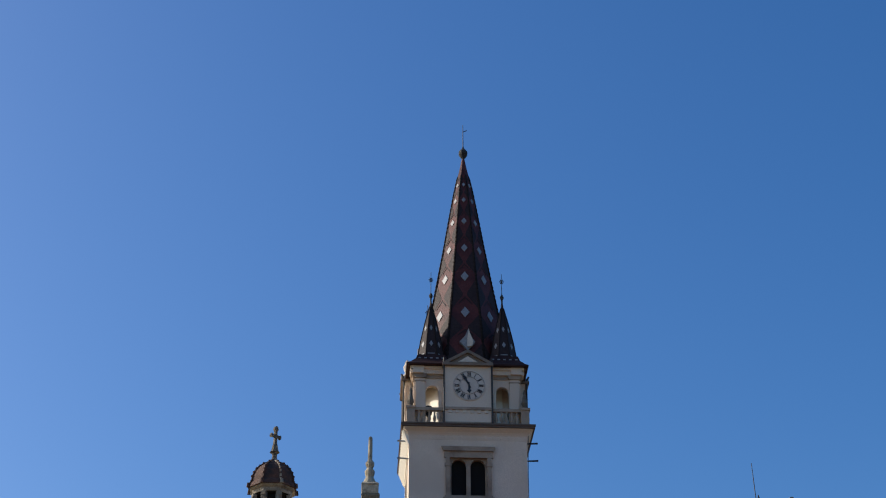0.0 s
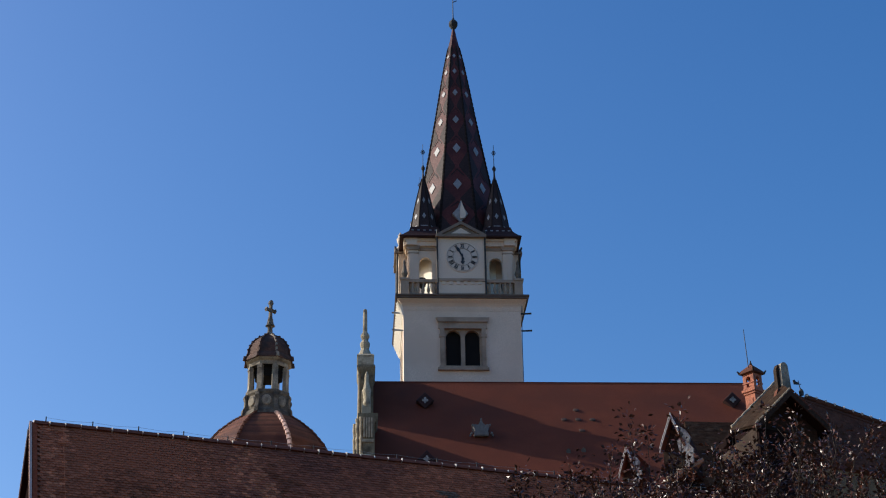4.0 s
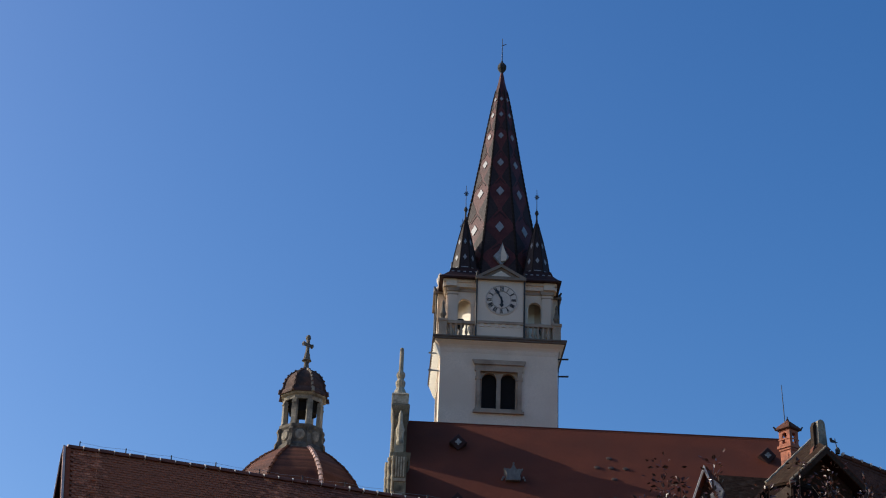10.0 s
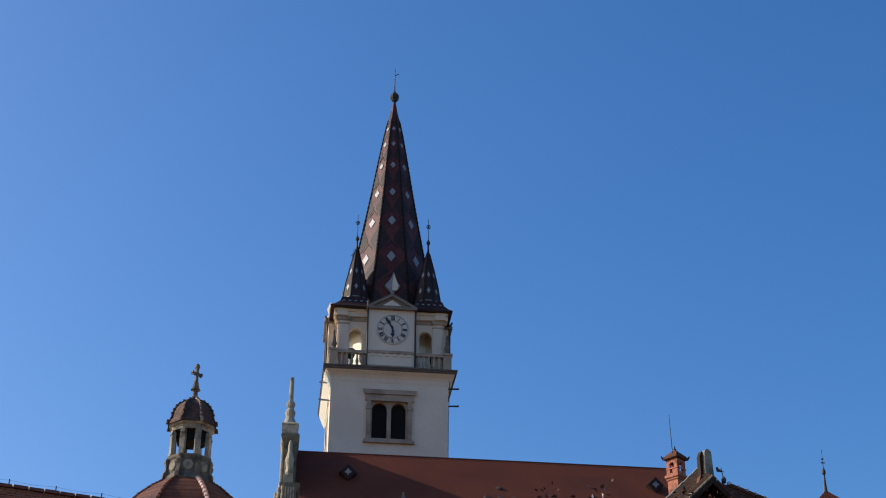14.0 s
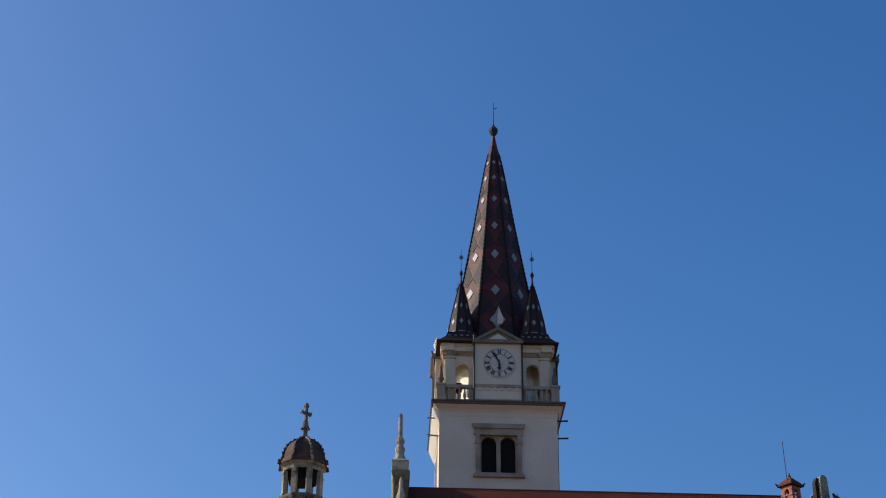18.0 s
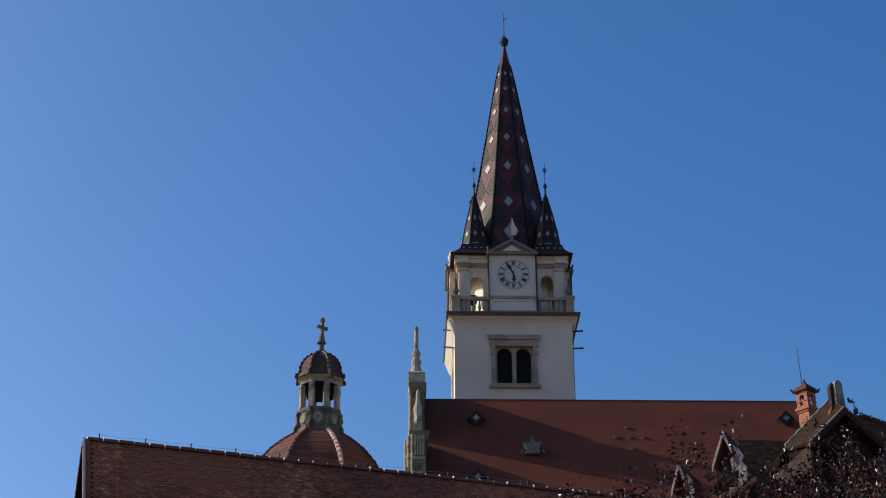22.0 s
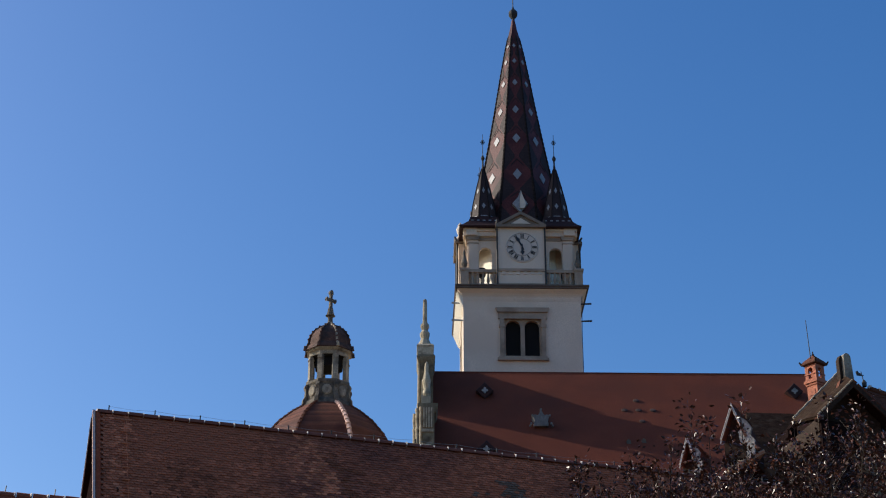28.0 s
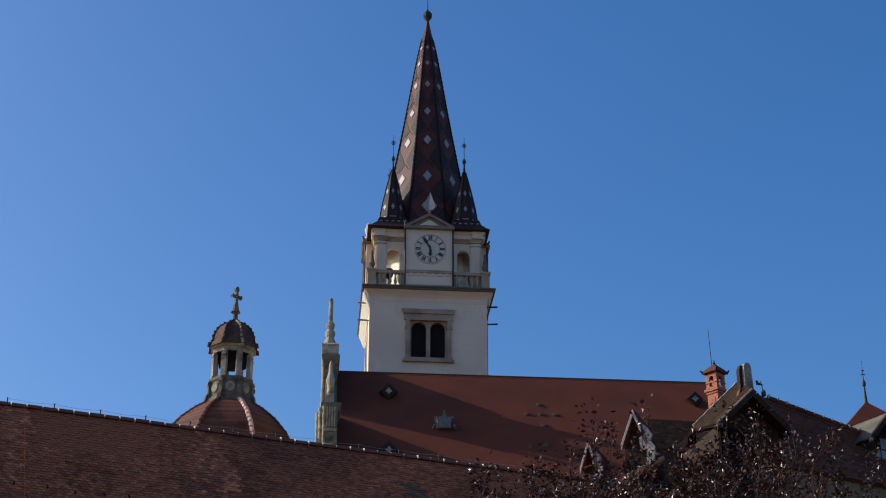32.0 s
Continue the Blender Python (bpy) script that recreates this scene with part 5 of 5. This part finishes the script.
def white_dormer(ox, oy, apex, w, drop, deg, label):
    mp = frame_of(ox, oy, deg)
    d = thing("white_dormer", mp(0, 0.5, apex - drop), label, "dormer", "dormers with white boards")
    bm = B()
    prism(bm, [(-w * 0.9, apex - drop), (0, apex - 0.1), (w * 0.9, apex - drop), (w * 0.9, apex - drop - 0.7), (-w * 0.9, apex - drop - 0.7)], 0.35, 2.5, mp)
    part("front", bm, TIMBER, d)
    for sg in (-1, 1):
        bm = B()
        slab(bm, [mp(0, 0, apex), mp(0, 2.6, apex), mp(sg * w, 2.6, apex - drop), mp(sg * w, 0, apex - drop)], 0.1)
        part("dormer_roof", bm, BROWNTILE, d)
        bm = B()
        f = 1.0 if sg < 0 else 0.55
        q = [mp(0, -0.03, apex + 0.02), mp(sg * w * f, -0.03, apex - drop * f), mp(sg * w * f, -0.03, apex - drop * f - 0.18), mp(0, -0.03, apex - 0.2)]
        loft(bm, [q, [p + (mp(0, 0.1, 0) - mp(0, 0, 0)) for p in q]])
        board = part("barge_board", bm, WHITEWOOD, d)
        bm = B()
        q = [mp(0, -0.05, apex - 0.09), mp(sg * w * f, -0.05, apex - drop * f - 0.08), mp(sg * w * f, -0.05, apex - drop * f - 0.11), mp(0, -0.05, apex - 0.12)]
        loft(bm, [q, [p + (mp(0, 0.015, 0) - mp(0, 0, 0)) for p in q]])
        part("groove", bm, TIMBER, board)
    bm = B()
    line = ((0.30, -0.55), (0.52, -0.72), (0.68, -1.0), (0.60, -1.25), (0.76, -1.45), (0.72, -1.95), (0.50, -2.2), (0.42, -1.95), (0.46, -1.65), (0.22, -1.45), (0.18, -1.1), (0.38, -0.95))
    prism(bm, [(a * w / 0.5, apex + z * w / 0.5) for a, z in line], 0.02, 0.16, mp)
    part("carved_bracket", bm, CARVED, d, "pale carved bracket")


white_dormer(11.63, 56.12, 21.62, 0.50, 1.30, -26.0, "small gabled dormer with white barge boards behind the tree")
white_dormer(10.02, 56.7, 20.57, 0.34, 1.05, -26.0, "smaller gabled dormer with white barge boards behind the tree")
# roof that carries the white dormers
annex = thing("annex", (11.5, 60.0, 8.0), "low annex with a brown tile roof under the white dormers", "house")
bm = B()
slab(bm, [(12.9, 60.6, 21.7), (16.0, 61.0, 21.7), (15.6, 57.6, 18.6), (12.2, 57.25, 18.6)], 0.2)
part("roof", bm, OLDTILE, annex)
bm = B()
tube(bm, [(12.68, 56.0, 19.81), (12.3, 56.0, 19.63), (11.95, 56.0, 19.43), (11.6, 56.0, 19.26), (11.32, 56.0, 19.09)], 0.05, 6)
slab(bm, [(12.68, 56.0, 19.80), (11.32, 56.0, 19.08), (11.4, 57.6, 19.2), (12.7, 57.6, 19.9)], 0.08)
part("verge", bm, BARGE, annex, "pale weathered verge below the dormer")
bm = B()
slab(bm, [(10.6, 59.2, 19.6), (12.6, 59.4, 19.6), (12.4, 57.0, 17.9), (10.3, 56.8, 17.9)], 0.2)
part("roof", bm, BROWNTILE, annex)
bm = B()
foot = [Vector((9.7, 57.3, 0)), Vector((15.2, 57.9, 0)), Vector((15.4, 61.0, 0)), Vector((9.9, 59.2, 0))]
loft(bm, [[Vector((p.x, p.y, 8.0)) for p in foot], [Vector((p.x, p.y, 18.2)) for p in foot]])
part("wall", bm, BEIGE, annex)

# ---- tree ----
tree = thing("tree", (6.2, 25.2, hill(25.2)), "broad tree with sparse glossy bronze leaves in front of the houses", "tree")
tr = random.Random(11)
TB = Vector((6.2, 25.2, hill(25.2) - 0.1))
bm = B()
fork = TB + Vector((0.1, 0, 2.4))
rod(bm, TB, TB.lerp(fork, 0.5) + Vector((0.04, 0.03, 0)), 0.30, 0.24, 10)
rod(bm, TB.lerp(fork, 0.5) + Vector((0.04, 0.03, 0)), fork, 0.24, 0.21, 10)
part("trunk", bm, BARK, tree)
leaf_v, leaf_f = [], []


def leaf(p, out, size):
    out = out.normalized()
    u = out.cross(Vector((tr.uniform(-1, 1), tr.uniform(-1, 1), tr.uniform(-1, 1)))).normalized()
    w = out.cross(u)
    k = len(leaf_v)
    mid = size * 0.5
    leaf_v.extend([p, p + out * mid + u * size * 0.27 + w * size * 0.08, p + out * size, p + out * mid - u * size * 0.27 + w * size * 0.08])
    leaf_f.extend([(k, k + 1, k + 2), (k, k + 2, k + 3)])


twigs = B()
limb_count = 84
for i in range(limb_count):
    a = i * 2.399963 + tr.uniform(-0.2, 0.2)
    t = math.sqrt((i + 0.5) / limb_count)
    top = 9.34 - 1.7 * t ** 2.2 + tr.uniform(-0.5, 0.35)
    end = Vector((TB.x + 0.1 + 5.3 * t * math.cos(a), TB.y + 3.2 * t * math.sin(a), top))
    if end.x < 4.2:
        end.z -= 0.10 * (4.2 - end.x)
    if 6.3 < end.x < 8.0:
        end.z += 0.3
    start = fork + Vector((0, 0, tr.uniform(-0.6, 0.8)))
    bend = start.lerp(end, 0.5) + Vector((tr.uniform(-0.5, 0.5), tr.uniform(-0.4, 0.4), tr.uniform(-0.2, 0.6)))
    pts = [start * (1 - s) ** 2 + bend * 2 * s * (1 - s) + end * s * s for s in [j / 7 for j in range(8)]]
    big = i % 7 == 0
    lb = B() if big else twigs
    for j, (p, q) in enumerate(zip(pts, pts[1:])):
        r0 = (0.09 if big else 0.030) * (1 - j / 7) + 0.008
        r1 = (0.09 if big else 0.030) * (1 - (j + 1) / 7) + 0.008
        rod(lb, p, q, r0, r1, 5)
    if big:
        part("limb", lb, BARK, tree)
    for j in range(72 if end.x < 6.0 else 52):
        s = tr.uniform(0.38, 1.0)
        b = pts[int(s * 6.99)].lerp(pts[min(int(s * 6.99) + 1, 7)], (s * 6.99) % 1)
        d = Vector((tr.gauss(0, 0.8), tr.gauss(0, 0.8), tr.gauss(1.0, 0.6))).normalized()
        if end.x > 7.6 and tr.random() < 0.40 + 0.10 * (end.x - 7.6):
            continue
        ln = tr.uniform(0.25, 0.62)
        e = b + d * ln + Vector((0, 0, 0.1))
        rod(twigs, b, e, 0.006, 0.003, 3)
        for m in range(int(ln * 42)):
            s2 = tr.uniform(0.25, 1.05)
            leaf(b.lerp(e, s2), d + Vector((tr.gauss(0, 0.8), tr.gauss(0, 0.8), tr.gauss(-0.1, 0.8))), tr.uniform(0.05, 0.095))
# tall thin shoots above the crown, with leaves in loose clusters
for x, z in ((2.7, 9.45), (3.5, 9.7), (4.2, 9.9), (4.58, 10.5), (4.82, 10.2), (5.43, 10.6), (5.95, 9.9), (6.2, 10.15), (6.55, 9.9), (6.84, 10.65), (7.12, 10.1), (7.39, 10.55), (7.95, 10.15), (8.5, 10.2), (9.2, 9.9)):
    tip = Vector((x, 25.2 + tr.uniform(-0.3, 0.3), z))
    low = tip + Vector((tr.gauss(0, 0.10), tr.gauss(0, 0.15), 8.7 - z))
    rod(twigs, low, tip, 0.013, 0.004, 4)
    f = 0.2
    while f < 1.03:
        b = low.lerp(tip, f)
        for m in range(tr.randint(12, 28)):
            d = Vector((tr.gauss(0, 1), tr.gauss(0, 1), tr.gauss(0.3, 0.5)))
            leaf(b + d * tr.uniform(0.01, 0.15), d, tr.uniform(0.06, 0.11))
        f += tr.uniform(0.07, 0.17)
part("twigs", twigs, BARK, tree)["kind"] = "stuff"
me = bpy.data.meshes.new("crown")
me.from_pydata([tuple(v - TB) for v in leaf_v], [], leaf_f)
me.materials.append(LEAF)
crown = new("crown", me)
crown.parent = tree
crown["label"], crown["kind"] = "sparse glossy bronze-brown leaves", "stuff"

# ---- tiles of the long house, laid last ----
TW, TG = 0.165, 0.122
near_rows = int(HSLOPE / TG)
one = B()
q = [Vector((x, y, 0.0)) for x, y in ((-0.080, -0.04), (0.080, -0.04), (0.080, 0.082), (0.062, 0.114), (0.030, 0.133), (-0.030, 0.133), (-0.062, 0.114), (-0.080, 0.082))]
loft(one, [[Vector((p.x, p.y, 0.020 + 0.17 * p.y)) for p in q], [Vector((p.x, p.y, 0.002 + 0.17 * p.y)) for p in q]])
tile_me = shared("tile", one, TILE)
base = [v.co.copy() for v in tile_me.vertices]
faces = [tuple(p.vertices) for p in tile_me.polygons]
down = (on_house(0, 1) - on_house(0, 0)).normalized()
along = (hm(1, 0, 0) - hm(0, 0, 0)).normalized()
upn = along.cross(-down).normalized()
if upn.z < 0:
    upn = -upn
basis = Matrix((along, down, upn)).transposed().to_4x4()
tv, tf, gv, gf, wv, wf, dv, df = [], [], [], [], [], [], [], []
rt = random.Random(9)
origin = root_at(front_roof)
for r in range(near_rows):
    shift = TW / 2 if r % 2 else 0.0
    for c in range(int(HLEN / TW) - 1):
        a = 0.16 + c * TW + shift
        p = on_house(a, 0.06 + r * TG, 0.012) + upn * rt.uniform(0, 0.012)
        m = Matrix.Translation(p) @ basis @ Matrix.Rotation(rt.uniform(-0.03, 0.03), 4, "Z")
        if r < 15 and 5 < c < 26:
            piece("tile", tile_me, front_roof, m)
        else:
            # a strip of blue-grey replacement tiles
            down_r = r * TG
            grey = abs(a - (11.45 + 0.40 * down_r)) < 0.14 + 0.10 * down_r + rt.uniform(-0.10, 0.10) and 1.3 < down_r < 4.8 and rt.random() < 0.8
            grey = grey or (abs(down_r - 2.2) < 0.13 and 10.4 < a < 13.6 and rt.random() < 0.35)
            # worn paler tiles beside the down conductor
            worn = abs(a - 0.66) < 0.30 and rt.random() < 0.30
            # edge of the grazing sun, painted: sunlit tile colour before it, dim past it
            sun_edge = a - (6.15 + 0.30 * down_r if down_r < 2.0 else 6.57 + 0.09 * down_r)
            worn = worn or (-1.5 < sun_edge < 0.0 and rt.random() < 0.62 * (1.0 + sun_edge / 1.5))
            reach = 1.15 if 1.5 < down_r < 1.8 or 2.0 < down_r < 2.2 else 0.45
            dim = 0.0 < sun_edge < reach and down_r > 0.6 and rt.random() < 0.55
            # and one darker patch near the verge
            dim = dim or (math.hypot(a - 2.6, (down_r - 2.9) * 0.8) < 0.75 and rt.random() < 0.35)
            vs, fs = (gv, gf) if grey else (wv, wf) if worn else (dv, df) if dim else (tv, tf)
            k = len(vs)
            vs.extend([tuple(m @ v - origin) for v in base])
            fs.extend([tuple(k + i for i in f) for f in faces])
for name, vs, fs, mat in (("tiles", tv, tf, TILE), ("worn_tiles", wv, wf, WORNLITTILE), ("grey_tiles", gv, gf, GREYTILE), ("sooty_tiles", dv, df, DIMTILE)):
    me = bpy.data.meshes.new(name)
    me.from_pydata(vs, [], fs)
    me.materials.append(mat)
    rest = new(name, me)
    rest.parent = front_roof
    rest["kind"] = "stuff"
# snow hooks on the lower slope
hk = B()
q = [Vector((-0.022, -0.06, 0.045)), Vector((0.022, -0.06, 0.045)), Vector((0.022, 0.11, 0.06)), Vector((-0.022, 0.11, 0.06))]
loft(hk, [q, [p + Vector((0, 0, 0.02)) for p in q]])
q = [Vector((-0.03, 0.08, 0.05)), Vector((0.03, 0.08, 0.05)), Vector((0.03, 0.105, 0.05)), Vector((-0.03, 0.105, 0.05))]
loft(hk, [q, [p + Vector((0, -0.01, 0.11)) for p in q]])
hook_me = shared("snow_hook", hk, RUST)
for r, first in ((3.85, 0.15), (4.4, 0.5), (4.95, 0.25), (5.4, 0.6)):
    for c in range(34):
        p = on_house(0.4 + first + c * 0.74 + rt.uniform(-0.14, 0.14), r + rt.uniform(-0.08, 0.08), 0.012)
        piece("snow_hook", hook_me, front_roof, Matrix.Translation(p) @ basis @ Matrix.Diagonal((0.8, 1.25, 0.7, 1)))

# down conductor with its clips, along the slope beside the verge
bm = B()
tube(bm, [on_house(0.80 + 0.015 * (i % 2), 0.1 + i * 0.3, 0.085) for i in range(20)], 0.009, 5)
tagged(part("down_conductor", bm, WORNLITTILE), "thin pale conductor wire down the long house roof", "lightning wire")
bm = B()
q = [Vector((-0.10, 0.0, 0.05)), Vector((0.10, 0.0, 0.05)), Vector((0.10, 0.035, 0.05)), Vector((-0.10, 0.035, 0.05))]
loft(bm, [q, [p + Vector((0, 0, 0.03)) for p in q]])
clip_me = shared("clip", bm, WORNLITTILE)
for i in range(9):
    piece("clip", clip_me, front_roof, Matrix.Translation(on_house(0.76, 0.35 + i * 0.60, 0.02)) @ basis)
